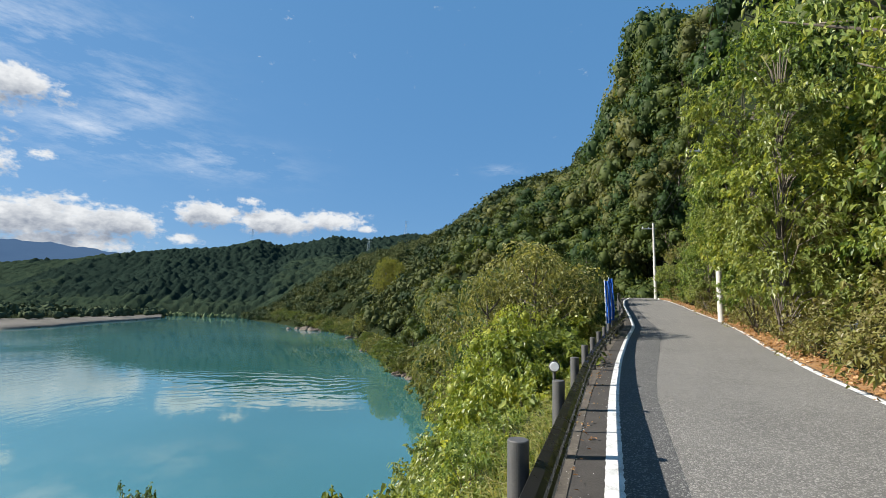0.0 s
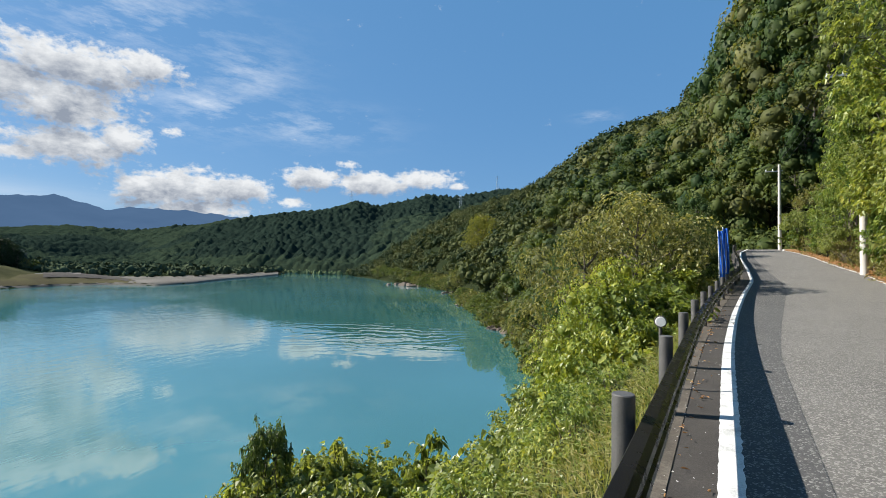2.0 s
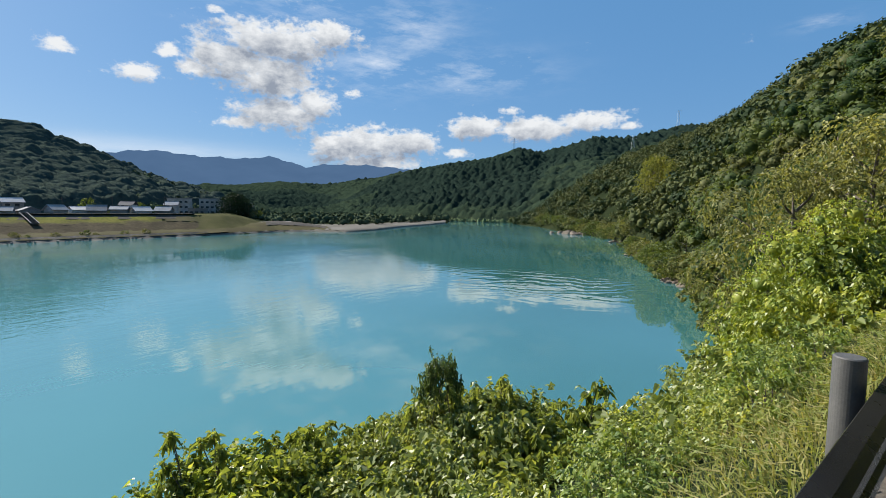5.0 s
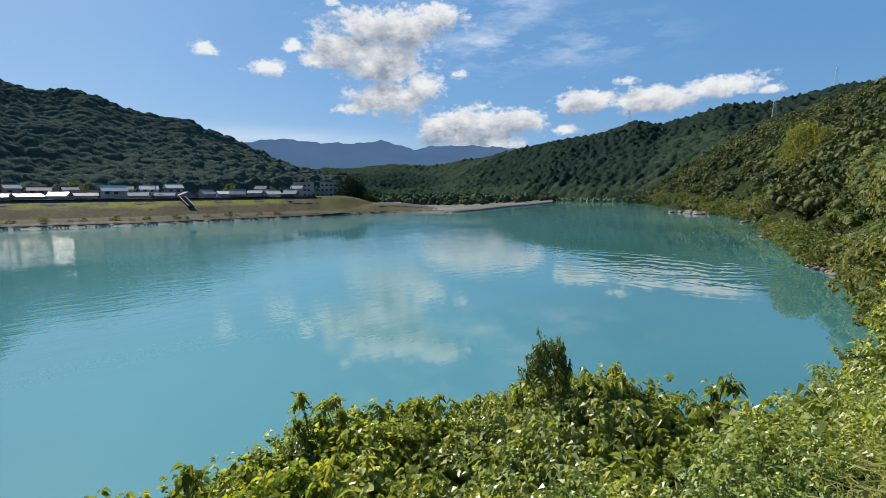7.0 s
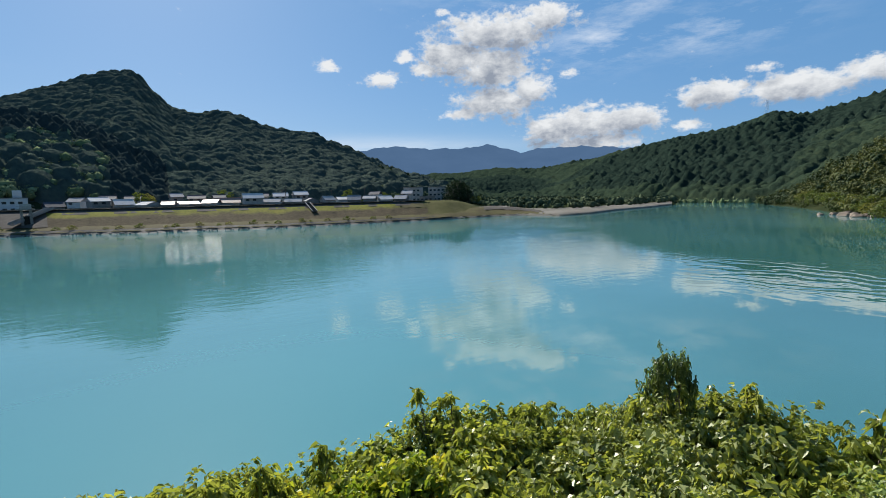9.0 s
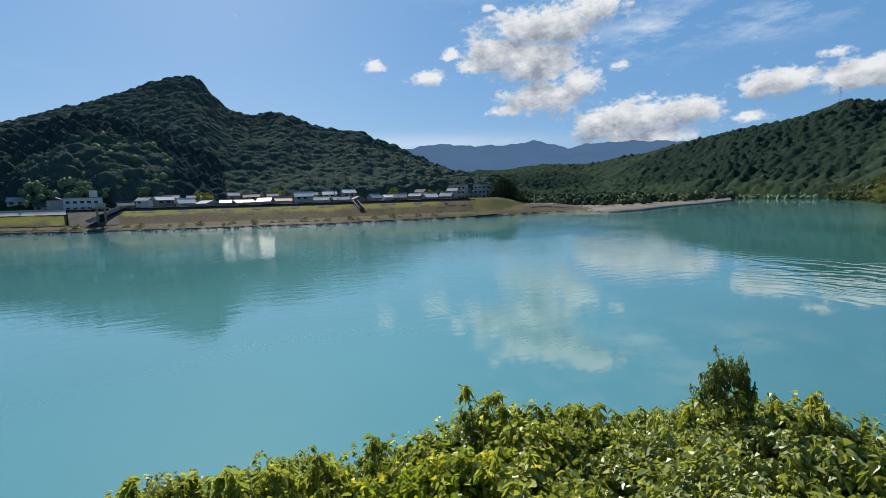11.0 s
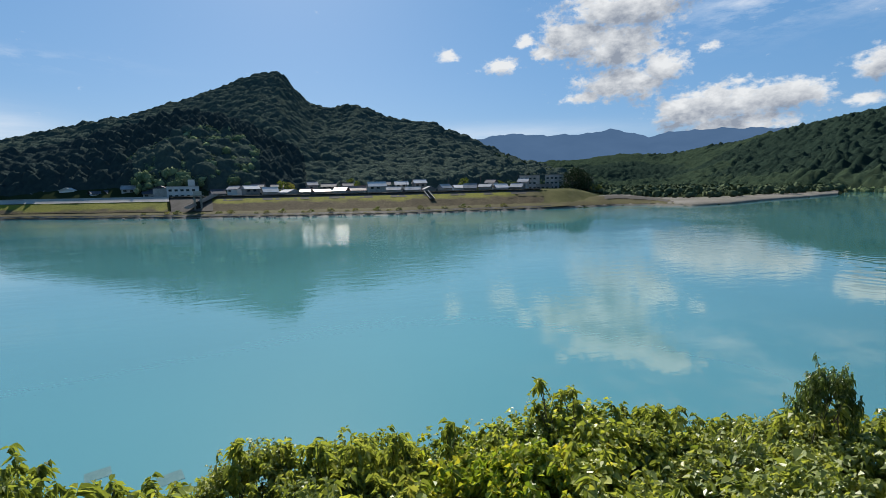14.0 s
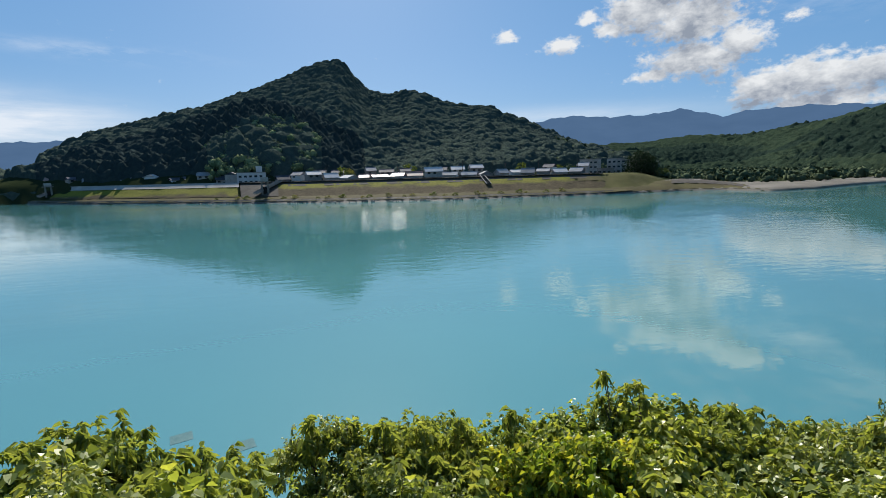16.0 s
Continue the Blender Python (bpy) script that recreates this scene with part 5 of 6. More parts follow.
def tree(meshes, x, y, z, h, turn, label, group="", wide=1.0, name="tree"):
    ob = tagged(new(name), label, "tree", group)
    attach("trunk", meshes[0], ob), attach("crown", meshes[1], ob)
    ob.matrix_world = Matrix.Translation((x, y, z)) @ Matrix.Rotation(turn, 4, "Z") @ Matrix.Diagonal((h * wide, h * wide, h, 1))
    return ob


M_LEAF_OLIVE = foliage("olive_tree_leaves", [(0.045, 0.055, 0.022), (0.09, 0.1, 0.036), (0.145, 0.15, 0.052), (0.2, 0.195, 0.075)], 0.3, 0.12, 4.0, 0.6, 0.35)
M_LEAF_DARK = foliage("dark_evergreen_leaves", [(0.016, 0.034, 0.012), (0.03, 0.055, 0.017), (0.045, 0.078, 0.024), (0.075, 0.105, 0.032)], 0.25, 0.12, 4.0, 0.6, 0.35)
M_LEAF_BAMBOO = foliage("bamboo_leaves", [(0.09, 0.1, 0.025), (0.13, 0.14, 0.032), (0.18, 0.175, 0.04)], 0.4)
M_FOREST_NEAR = foliage("mountain_crowns", [(0.022, 0.036, 0.013), (0.048, 0.064, 0.022), (0.085, 0.096, 0.034), (0.135, 0.135, 0.05)], 0.12, 0.1, 0.06, 0.7, 0.3)
M_CONIFER_NEAR = foliage("dark_mountain_crowns", [(0.014, 0.028, 0.012), (0.028, 0.046, 0.018), (0.05, 0.07, 0.026)], 0.12, 0.1, 0.06, 0.7, 0.3)
HILL_TREES = [tree_meshes(60 + k, 1150, 0.051, 11, (M_LEAF_TREE, M_LEAF_OLIVE, M_LEAF_DARK, M_LEAF_TREE, M_LEAF_OLIVE)[k], (1.25, 1.35, 1.1, 1.4, 1.2)[k], 0.75, 0.3, True, True, 1.12, ICO1) for k in range(5)]
HILL_WORDS = ["leafy green broadleaf tree on the mountain flank", "olive green broadleaf tree on the slope", "dark evergreen tree on the mountain flank", "wide green broadleaf tree on the slope", "olive brown tree on the slope"]


def flake_woods(name, xyz, size, flakes, mat, label, seed):
    """Far trees as one mesh: each of six lumps, each lump a shell of leafy flakes."""
    g = np.random.default_rng(seed)
    n = len(xyz)
    c = g.normal(size=(n, 6, 3))
    c *= 0.75 / (np.linalg.norm(c, axis=-1, keepdims=True) + 1e-9)
    c[..., 2] = np.abs(c[..., 2]) * 1.15
    r = g.uniform(0.42, 0.72, (n, 6, 1, 1))
    d = g.normal(size=(n, 6, flakes, 3))
    d /= np.linalg.norm(d, axis=-1, keepdims=True)
    p = (c[:, :, None] + d * r * g.uniform(0.88, 1.05, (n, 6, flakes, 1))) * size[:, None, None, None] + xyz[:, None, None]
    d = d.reshape(-1, 3)
    v, f = leaf_cloud(p.reshape(-1, 3), np.cross(d, g.normal(size=d.shape)) + 0.2 * d, np.repeat(size, 6 * flakes) * 0.27, 0.85, 0.1, seed + 1, d, True)
    bv, bf = ICO1
    cc = (c * size[:, None, None] + xyz[:, None]).reshape(-1, 1, 3)
    rr = (r[:, :, 0, 0] * size[:, None]).reshape(-1, 1, 1)
    q = bv[None] * rr * 0.56 * (1 + 0.25 * (g.random((len(cc), len(bv), 1)) - 0.5)) + cc
    cf = (bf[None] + (np.arange(len(cc)) * len(bv))[:, None, None]).reshape(-1, 3)
    v, f = joined([(v, np.concatenate([f[:, [0, 1, 2]], f[:, [0, 2, 3]]])), (q.reshape(-1, 3), cf)])
    return tagged(attach(name, np_mesh(name, v, f, mat, True)), label, "woods", kind="stuff")


flank, az, r = scatter(-24, 26, 104, 470, 6.0, 43, facing(NEAR, 1.06))
heads = 2.2 + 2.8 * rng.random(len(flank)) ** 1.8
shady = wave(flank[:, 0], flank[:, 1], 0.035, 39) + 0.5 * wave(flank[:, 0], flank[:, 1], 0.11, 40) + 0.5 * rng.normal(size=len(flank)) > 0.35
for kept, mat, words, seed in ((~shady, M_FOREST_NEAR, "sunlit broadleaf woods on the mountain flank", 61), (shady, M_CONIFER_NEAR, "dark evergreen woods on the mountain flank", 62)):
    flake_woods("woods_mountain", flank[kept] + [0, 0, 0.8], heads[kept], 26, mat, words, seed)


def road_offset(x, y):
    i = np.argmin((ROAD_P[:, 0] - x) ** 2 + (ROAD_P[:, 1] - y) ** 2)
    return (x - ROAD_P[i, 0]) * ROAD_T[i, 1] - (y - ROAD_P[i, 1]) * ROAD_T[i, 0], ROAD_S[i]


def mountain_trees():
    g = np.random.default_rng(77)
    xyz, az, r = scatter(-12, 30, 44, 122, 5.6, 44, facing(NEAR, 1.06))
    order = np.argsort(r)
    for i in order:
        o, s = road_offset(xyz[i, 0], xyz[i, 1])
        if -3.0 < o < 8.0 and s < 60:
            continue
        if o < 0 and r[i] < 60 and az[i] > 4:
            continue
        k = int(g.choice(5, p=[0.28, 0.22, 0.2, 0.18, 0.12]))
        h = g.uniform(6.0, 9.5)
        tree(HILL_TREES[k], xyz[i, 0], xyz[i, 1], xyz[i, 2] - 1.0, h, g.uniform(0, 6.28), HILL_WORDS[k], "trees on the mountain flank", 1.15)


mountain_trees()

M_LEAF_GOLD = foliage("golden_creeper_leaves", [(0.08, 0.14, 0.02), (0.16, 0.23, 0.03), (0.25, 0.29, 0.04), (0.36, 0.33, 0.05), (0.48, 0.32, 0.05)], 0.42, 0.3, 2.2, 0.45, 0.45)
GOLDEN = [shrub_meshes(36 + k, 300, 9, 0.15, 0.8, mat=M_LEAF_GOLD, wild=0.5, simple=True, whorl=0.2, root=1.2) for k in range(2)]
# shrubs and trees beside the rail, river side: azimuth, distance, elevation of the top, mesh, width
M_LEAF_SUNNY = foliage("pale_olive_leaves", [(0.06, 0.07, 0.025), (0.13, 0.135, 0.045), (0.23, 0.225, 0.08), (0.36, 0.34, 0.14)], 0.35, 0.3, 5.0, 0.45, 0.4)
SLOPE_TREES = [tree_meshes(80 + k, 6200 if k == 0 else 5000, 0.027 if k == 0 else 0.024, 18, (M_LEAF_SUNNY, M_LEAF_TREE, M_LEAF_YELLOW, M_LEAF_DARK)[k], 1.15, 0.5, 0.12, True, k != 0, 0.8, None if k == 0 else ICO1, 0.45) for k in range(4)]
SLOPE_WORDS = ["sparse olive tree growing below the road", "leafy green tree on the bank below the road", "yellow green tree on the bank below the road", "dark evergreen tree on the bank below the road"]
for az, d, e, k, wide in ((10.5, 20.0, 8.4, 0, 0.95), (6.5, 17.5, 5.0, 0, 0.9), (13.8, 22.5, 6.0, 0, 0.85), (14.8, 22.0, 4.2, 1, 0.8), (15.8, 24.0, 4.0, 1, 0.8), (16.0, 30.0, 6.0, 1, 0.8), (5.2, 24.0, 0.5, 3, 0.8), (4.5, 32.0, 4.5, 3, 1.0), (6.5, 30.0, 5.0, 3, 1.0), (9.0, 28.0, 6.2, 1, 1.0), (13.0, 34.0, 7.5, 1, 1.0), (17.2, 40.0, 6.5, 1, 0.8),
                          (5.0, 10.5, -2.5, 2, 1.0), (9.5, 12.0, 1.0, 2, 0.9), (17.6, 46.0, 8.0, 3, 0.8), (14.8, 24.0, 5.5, 1, 0.9), (11.0, 40.0, 8.0, 1, 1.0)):
    x, y = polar(az, d)
    z, o = slope_height(x, y)
    z = min(z, 1.0) if o < 0 else z
    top = 1.4 + d * math.tan(radians(e))
    tree(SLOPE_TREES[k], x, y, max(z, WATER) - 0.4, top - max(z, WATER) + 0.4, az * 1.7 + d, SLOPE_WORDS[k], "trees below the road", wide * min(1.0, 6.5 / (top - z)))
g = np.random.default_rng(8)
for az, d, e, big, yellow in ((5.5, 9.8, -10.0, 0.85, 1), (7.5, 10.4, -6.5, 0.95, 1), (9.0, 11.0, -4.5, 0.95, 1), (4.6, 8.8, -13.0, 0.75, 1), (7.2, 8.2, -11.0, 0.9, 1), (9.5, 8.8, -8.0, 0.9, 1), (11.0, 10.4, -5.0, 0.85, 1), (2.2, 8.3, -16.0, 0.7, 1), (4.2, 7.4, -15.5, 0.75, 1), (0.0, 7.6, -19.0, 0.7, 0),
                              (4.0, 6.2, -18.0, 0.9, 0), (7.0, 6.0, -17.0, 0.8, 0), (9.5, 7.0, -13.0, 0.75, 0), (10.6, 9.0, -8.5, 0.75, 0), (11.6, 11.0, -5.5, 0.8, 0), (12.6, 13.0, -3.0, 0.9, 0), (10.6, 11.5, -2.0, 1.1, 0), (13.6, 15.0, -1.5, 0.9, 0), (14.6, 17.5, 0.0, 0.9, 0), (15.4, 21.0, 1.0, 1.0, 0), (16.4, 26.0, 1.6, 1.1, 0), (-66.0, 4.9, -32.5, 0.6, 2), (-59.5, 5.1, -32.0, 0.5, 2), (-72.0, 4.8, -34.5, 0.6, 2)):
    x, y = polar(az, d)
    top = 1.4 + d * math.tan(radians(e))
    shrub("shrub", (GOLDEN if yellow == 2 else YELLOWS if yellow else SHRUBS)[g.integers(2)], x, y, top - 1.7 * big, big, g.uniform(0, 6.28), "bright yellow green shrub beside the guard rail" if yellow else "leafy green shrub on the river bank", "shrub", "shrubs on the bank")
M_LEAF_CONE = foliage("dark_shrub_leaves", [(0.025, 0.05, 0.018), (0.06, 0.095, 0.03), (0.12, 0.165, 0.055), (0.22, 0.25, 0.1)], 0.35, 0.5, 2.2, 0.42, 0.45)
for az, d, z in ((1.5, 10.0, -3.6), (3.5, 11.0, -3.2), (5.0, 12.5, -2.9), (6.5, 12.0, -2.2), (3.0, 13.5, -4.2), (5.0, 15.0, -3.8), (7.0, 14.5, -2.6), (2.6, 16.0, -5.6), (4.6, 18.0, -5.0), (1.8, 19.0, -7.4), (3.6, 21.0, -6.6), (6.0, 19.0, -4.0)):
    x, y = polar(az, d)
    shrub("shrub", (SHRUBS[:4] + YELLOWS)[int(g.choice(6, p=[0.25, 0.2, 0.15, 0.1, 0.15, 0.15]))], x, y, z - 1.5, 0.85 + 0.02 * d, g.uniform(0, 6.28), "leafy green shrub low on the river bank", "shrub", "shrubs on the bank")
x, y = polar(-31.8, 6.6)
cone = shrub("shrub", shrub_meshes(19, 330, 12, 0.11, 0.5, (0.55, 0.55, 0.95), M_LEAF_CONE, 0.45, True, 0.4), x, y, -1.86, 0.4, 0.4, "narrow dark shrub wrapped in creepers", "shrub", "shrubs on the bank", 0.68)
LOW = [shrub_meshes(71 + k, 130, 10, 0.16, 0.35, mat=(M_LEAF_KUDZU, M_LEAF_WALL)[k], simple=True) for k in range(2)]
# low growth right under the rail
for s in np.arange(-4, 18, 0.33):
    o = -1.15 - 1.3 * g.random()
    x, y, z = on_road(s, o)
    shrub("shrub", LOW[g.integers(2)], float(x), float(y), float(z) - 0.5 - 0.75 * (-o - 1.0) - g.uniform(0, 0.15), g.uniform(0.3, 0.46), g.uniform(0, 6.28), "low green undergrowth under the guard rail", "shrub", "undergrowth beside the rail")
# riverside bushes along the near shore
SHORE = table((-20, 390), (-17, 300), (-14, 250), (-9, 182), (-8.4, 140), (-5, 96), (-1.2, 80), (0.5, 56), (4, 52))
BUSH_FAR = [tree_meshes(90 + k, 420, 0.12, 9, (M_LEAF_TREE, M_LEAF_OLIVE)[k], 1.7, 0.6, 0.05) for k in range(2)]
for az in np.concatenate([np.arange(-19, -9, 0.7), np.arange(-9, 3.5, 0.42)]):
    (r0,) = SHORE(az)
    for row in range(-1, 2):
        r = float(r0) + 2.5 + row * 4.5 + g.uniform(-1, 1.5)
        x, y = polar(az + g.uniform(-0.2, 0.2), r)
        h = g.uniform(2.5, 4.2) * (1 + r / 500)
        tree(BUSH_FAR[g.integers(2)], x, y, max(WATER, float(ground_height(az, r))) - 0.3, h, g.uniform(0, 6.28), "low green bush at the water's edge", "bushes at the water's edge", 1.3, "bush")
# bamboo clump
BAMBOO = tree_meshes(97, 500, 0.09, 14, M_LEAF_BAMBOO, 0.7, 0.3, 0.15)
for az, r, h in ((-7.6, 205, 15), (-7.0, 200, 17), (-6.4, 198, 16), (-5.8, 196, 15), (-6.8, 210, 18), (-5.2, 190, 12)):
    x, y = polar(az, r)
    tree(BAMBOO, x, y, float(ground_height(az, r)) - 1, h, az * 9, "yellowing bamboo clump on the slope", "bamboo clumps", 0.9, "bamboo")

# ---- hill side of the road ----
M_LITTER = surface("leaf_litter", [(0.16, 0.08, 0.03), (0.28, 0.15, 0.06), (0.4, 0.24, 0.11)], 2.0, 0.95, 0, 0.8, 45.0)
M_DEADLEAF = foliage("dead_leaves", [(0.14, 0.065, 0.025), (0.26, 0.13, 0.05), (0.4, 0.24, 0.1), (0.5, 0.36, 0.2)], 0.15)
M_DRYVINE = foliage("dry_vine_leaves", [(0.1, 0.085, 0.035), (0.17, 0.15, 0.055), (0.2, 0.2, 0.06), (0.12, 0.155, 0.04)], 0.25)
strip("verge_hill", -70, 60, lambda s: road_width(s) - 0.04, lambda s: road_width(s) + 1.5, 0.02, M_LITTER, 0.5, 4, "verge covered with brown fallen leaves", "verge")
n = 5200
s, u = g.uniform(2, 48, n), g.random(n) ** 0.8
x, y, z = on_road(s, road_width(s) - 0.25 + u * 1.7)
v, f = leaf_cloud(np.stack([x, y, z + 0.03 + 0.02 * g.random(n)], 1), g.normal(size=(n, 3)) * [1, 1, 0.15], 0.10, 0.5, 0.05, 3)
tagged(attach("fallen_leaves", np_mesh("fallen_leaves", v, f, M_DEADLEAF)), "brown fallen leaves on the verge", "leaves", kind="stuff")
n = 260
s, o = g.uniform(-1, 14, n), np.where(g.random(n) < 0.6, g.normal(-0.47, 0.05, n), -0.33 + np.abs(g.normal(0, 0.1, n))).clip(-0.6, 0.0)
x, y, z = on_road(s, o)
v, f = leaf_cloud(np.stack([x, y, z + 0.02], 1), g.normal(size=(n, 3)) * [1, 1, 0.1], 0.05, 0.35, 0.02, 4)
tagged(attach("fallen_leaves", np_mesh("fallen_leaves", v, f, M_DEADLEAF)), "brown fallen leaves along the concrete edge", "leaves", kind="stuff")
n = 260
s, o = g.uniform(-1, 14, n), np.where(g.random(n) < 0.5, -0.33 + 0.012 * g.normal(size=n), -0.3 * g.random(n))
x, y, z = on_road(s, o)
v, f = leaf_cloud(np.stack([x, y, z + 0.014], 1), g.normal(size=(n, 3)) * [1, 1, 0.1], 0.02, 0.35, 0.02, 5, None, True)
tagged(attach("verge_debris", np_mesh("verge_debris", v, f, M_WHITE)), "pale bits of straw and grit on the verge", "debris", kind="stuff")
strip("concrete_edge", -70, 60, -0.56, -0.33, 0.006, M_FOOTING, 0.5, 3, "stained concrete footing under the guard rail", "kerb")

VINES = [shrub_meshes(51 + k, 150, 8, 0.125, 0.5, mat=M_DRYVINE, simple=True) for k in range(2)]
# mostly dark leaves on these trees stand in for shaded hollows behind the creepers
WALLS = [tree_meshes(120 + k, 3200, 0.024, 20, (M_LEAF_DARK, M_LEAF_TREE, M_LEAF_DARK)[k], 1.3, 0.6, 0.08, True, False) for k in range(3)]
for s in np.arange(3, 52, 0.75):
    w = float(road_width(s))
    o = w + 1.65 + g.uniform(0, 0.7)
    x, y, z = (float(q) for q in on_road(s, o))
    shrub("vine", VINES[g.integers(2)], x, y, z - 0.5, g.uniform(0.85, 1.35), g.uniform(0, 6.28), "dry brown vines and weeds over the fence", "vines", "vines along the fence")
CREEPERS = [shrub_meshes(55 + k, 230, 10, 0.115, 0.62, (1.0, 1.0, 0.9), (M_LEAF_WALL, M_LEAF_SHRUB, M_LEAF_KUDZU, M_DRYVINE)[k], 0.4, True, 0.3) for k in range(4)]
for s in np.arange(2.5, 42, 2.1):
    w = float(road_width(s))
    for level in range(5):
        o = w + 3.2 + 0.35 * level + g.uniform(-0.2, 0.5)
        x, y, z = (float(q) for q in on_road(s + g.uniform(-0.7, 0.7), o))
        k = int(g.choice(4, p=[(0.4, 0.15, 0.1, 0.35), (0.45, 0.25, 0.2, 0.1), (0.45, 0.2, 0.3, 0.05), (0.4, 0.15, 0.45, 0.0), (0.4, 0.1, 0.5, 0.0)][level]))
        shrub("creeper", CREEPERS[k], x, y, z + 0.3 + 1.75 * level, g.uniform(1.35, 1.8), g.uniform(0, 6.28), "thick leafy creepers hanging over the hillside bank", "creeper", "creepers on the hillside bank")
for s in np.arange(4, 46, 5.0):
    w = float(road_width(s))
    x, y, z = (float(q) for q in on_road(s + g.uniform(-1, 1), w + 6.0))
    tree(WALLS[int(g.integers(3))], x, y, z + 2.5, g.uniform(10, 13), g.uniform(0, 6.28), "tall leafy tree hung with creepers above the road", "trees above the road", 0.75)
# creepers over the roadside trees and the pole
for az, d, z0, z1, size in ((30.5, 28.8, 4.6, 9.6, 0.75), (31.1, 28.4, 5.0, 10.0, 0.8), (32.2, 27.5, 5.0, 10.0, 1.2), (34.2, 28.5, 4.0, 11.5, 1.4), (30.9, 32.0, 4.8, 10.0, 1.15), (34.2, 24.5, 2.0, 12.0, 1.5), (36.5, 19.5, 2.2, 11.5, 1.4), (29.9, 37.0, 2.8, 8.5, 1.3), (28.6, 42.0, 3.0, 7.5, 1.4), (27.2, 47.0, 3.2, 7.0, 1.5), (26.3, 54.0, 3.8, 7.0, 1.4)):
    for z in np.arange(z0, z1, size * 1.15):
        x, y = polar(az + g.uniform(-0.5, 0.7), d)
        k = int(g.choice(4, p=[0.5, 0.25, 0.15, 0.1]))
        shrub("creeper", CREEPERS[k], x, y, z - 0.6 * size, size * g.uniform(0.85, 1.15), g.uniform(0, 6.28), "thick leafy creepers wrapped round roadside trees", "creeper", "creepers by the road")
# wooded slope above the road
g = np.random.default_rng(15)
xyz, az, r = scatter(24, 62, 30, 76, 5.4, 47, lambda a, r, z: z > 2.0)
for i in range(len(xyz)):
    o, s0 = road_offset(xyz[i, 0], xyz[i, 1])
    if o > 10.5:
        k = int(g.choice(5, p=[0.2, 0.15, 0.4, 0.15, 0.1]))
        tree(HILL_TREES[k], xyz[i, 0], xyz[i, 1], xyz[i, 2] - 0.8, g.uniform(7.0, 10.0), g.uniform(0, 6.28), HILL_WORDS[k], "trees on the slope above the road", 1.0)
# the near tree whose branches hang into view over the road
x, y, z = (float(q) for q in on_road(14.0, 9.2))
tree(tree_meshes(140, 6500, 0.02, 30, M_LEAF_WALL, 1.5, 0.55, 0.45, True, False, 0.72), x, y, z + 2.0, 12.0, 1.0, "tall yellow green tree leaning over the road", "trees above the road", 0.75)
# dark trees closing the bend of the road
for az in np.arange(18.6, 29.0, 0.75):
    for d, z, h in ((66, 3.2, 9), (84, 9.0, 13), (98, 20.0, 16)):
        x, y = polar(az + g.uniform(-0.3, 0.3), d + g.uniform(-2, 2))
        o, s0 = road_offset(x, y)
        if d == 66 and -1.5 < o < 5.0:
            x, y = polar(az, 76)
        z = max(z, float(ground_height(np.degrees(np.arctan2(x, y)), np.hypot(x, y))))
        k = int(g.choice([2, 2, 0, 4]))
        tree(HILL_TREES[k], x, y, z - 1.0, h * g.uniform(0.8, 1.15), g.uniform(0, 6.28), HILL_WORDS[k], "trees at the bend of the road", 0.8)
g = np.random.default_rng(16)

# grass between rail and shrubs
M_GRASSBLADE = foliage("bank_grass_blades", [(0.08, 0.125, 0.026), (0.16, 0.2, 0.045), (0.25, 0.24, 0.08), (0.42, 0.35, 0.17)], 0.35, 0.2)
n = 30000
s, o = g.uniform(-5, 20, n), -0.58 - 1.6 * g.random(n) ** 1.3
x, y, z = on_road(s, o)
z = z + np.interp(o, [-30, -13, -6, -4.5, -0.75, -0.62], [-14, -12.3, -5.2, -3.0, -0.12, -0.02]) - 0.03
v, f = leaf_cloud(np.stack([x, y, z], 1), g.normal(size=(n, 3)) * [0.5, 0.5, 0.2] + [-0.15, 0, 1.0], 0.28, 0.035, 0.4, 6, None, True)
tagged(attach("bank_grass", np_mesh("bank_grass", v, f, M_GRASSBLADE)), "rough green and dry grass beside the guard rail", "grass", kind="stuff")

# ---- poles, wires, fence, banners ----
M_POLE = surface("pale_concrete_pole", [(0.36, 0.34, 0.31), (0.48, 0.46, 0.42), (0.56, 0.54, 0.5)], 1.0, 0.8, 0, 0.3, 40.0)
M_GALV = surface("galvanised_steel", [(0.35, 0.36, 0.37), (0.45, 0.46, 0.47), (0.55, 0.56, 0.57)], 3.0, 0.45, 0.7, 0.1, 60.0)
M_CABLE = surface("black_cable", [(0.015, 0.015, 0.015), (0.02, 0.02, 0.02), (0.03, 0.03, 0.03)], 2.0, 0.6, 0, 0.0, 20.0)


def utility_pole(x, y, z, h, arm_z, arm_len, turn):
    ob = tagged(new("utility_pole"), "pale concrete utility pole with a steel cross arm", "utility pole")
    v, f = tube([(0, 0, -0.5), (0, 0, h * 0.5), (0, 0, h)], [0.16, 0.13, 0.1], 14)
    attach("shaft", np_mesh("shaft", v, f, M_POLE, True), ob)
    bm = bmesh.new()
    box(bm, -arm_len / 2 + 0.3, 0.14, arm_z, arm_len, 0.09, 0.09, 0.01)
    part("cross_arm", bm, M_GALV, ob)
    for k in range(3):
        bm = bmesh.new()
        bmesh.ops.create_cone(bm, cap_ends=True, segments=10, radius1=0.05, radius2=0.035, depth=0.16, matrix=Matrix.Translation((-arm_len + 0.4 + k * arm_len * 0.38, 0.14, arm_z + 0.12)))
        part("insulator", bm, M_WHITE, ob)
    ob.matrix_world = Matrix.Translation((x, y, z)) @ Matrix.Rotation(turn, 4, "Z")
    return ob


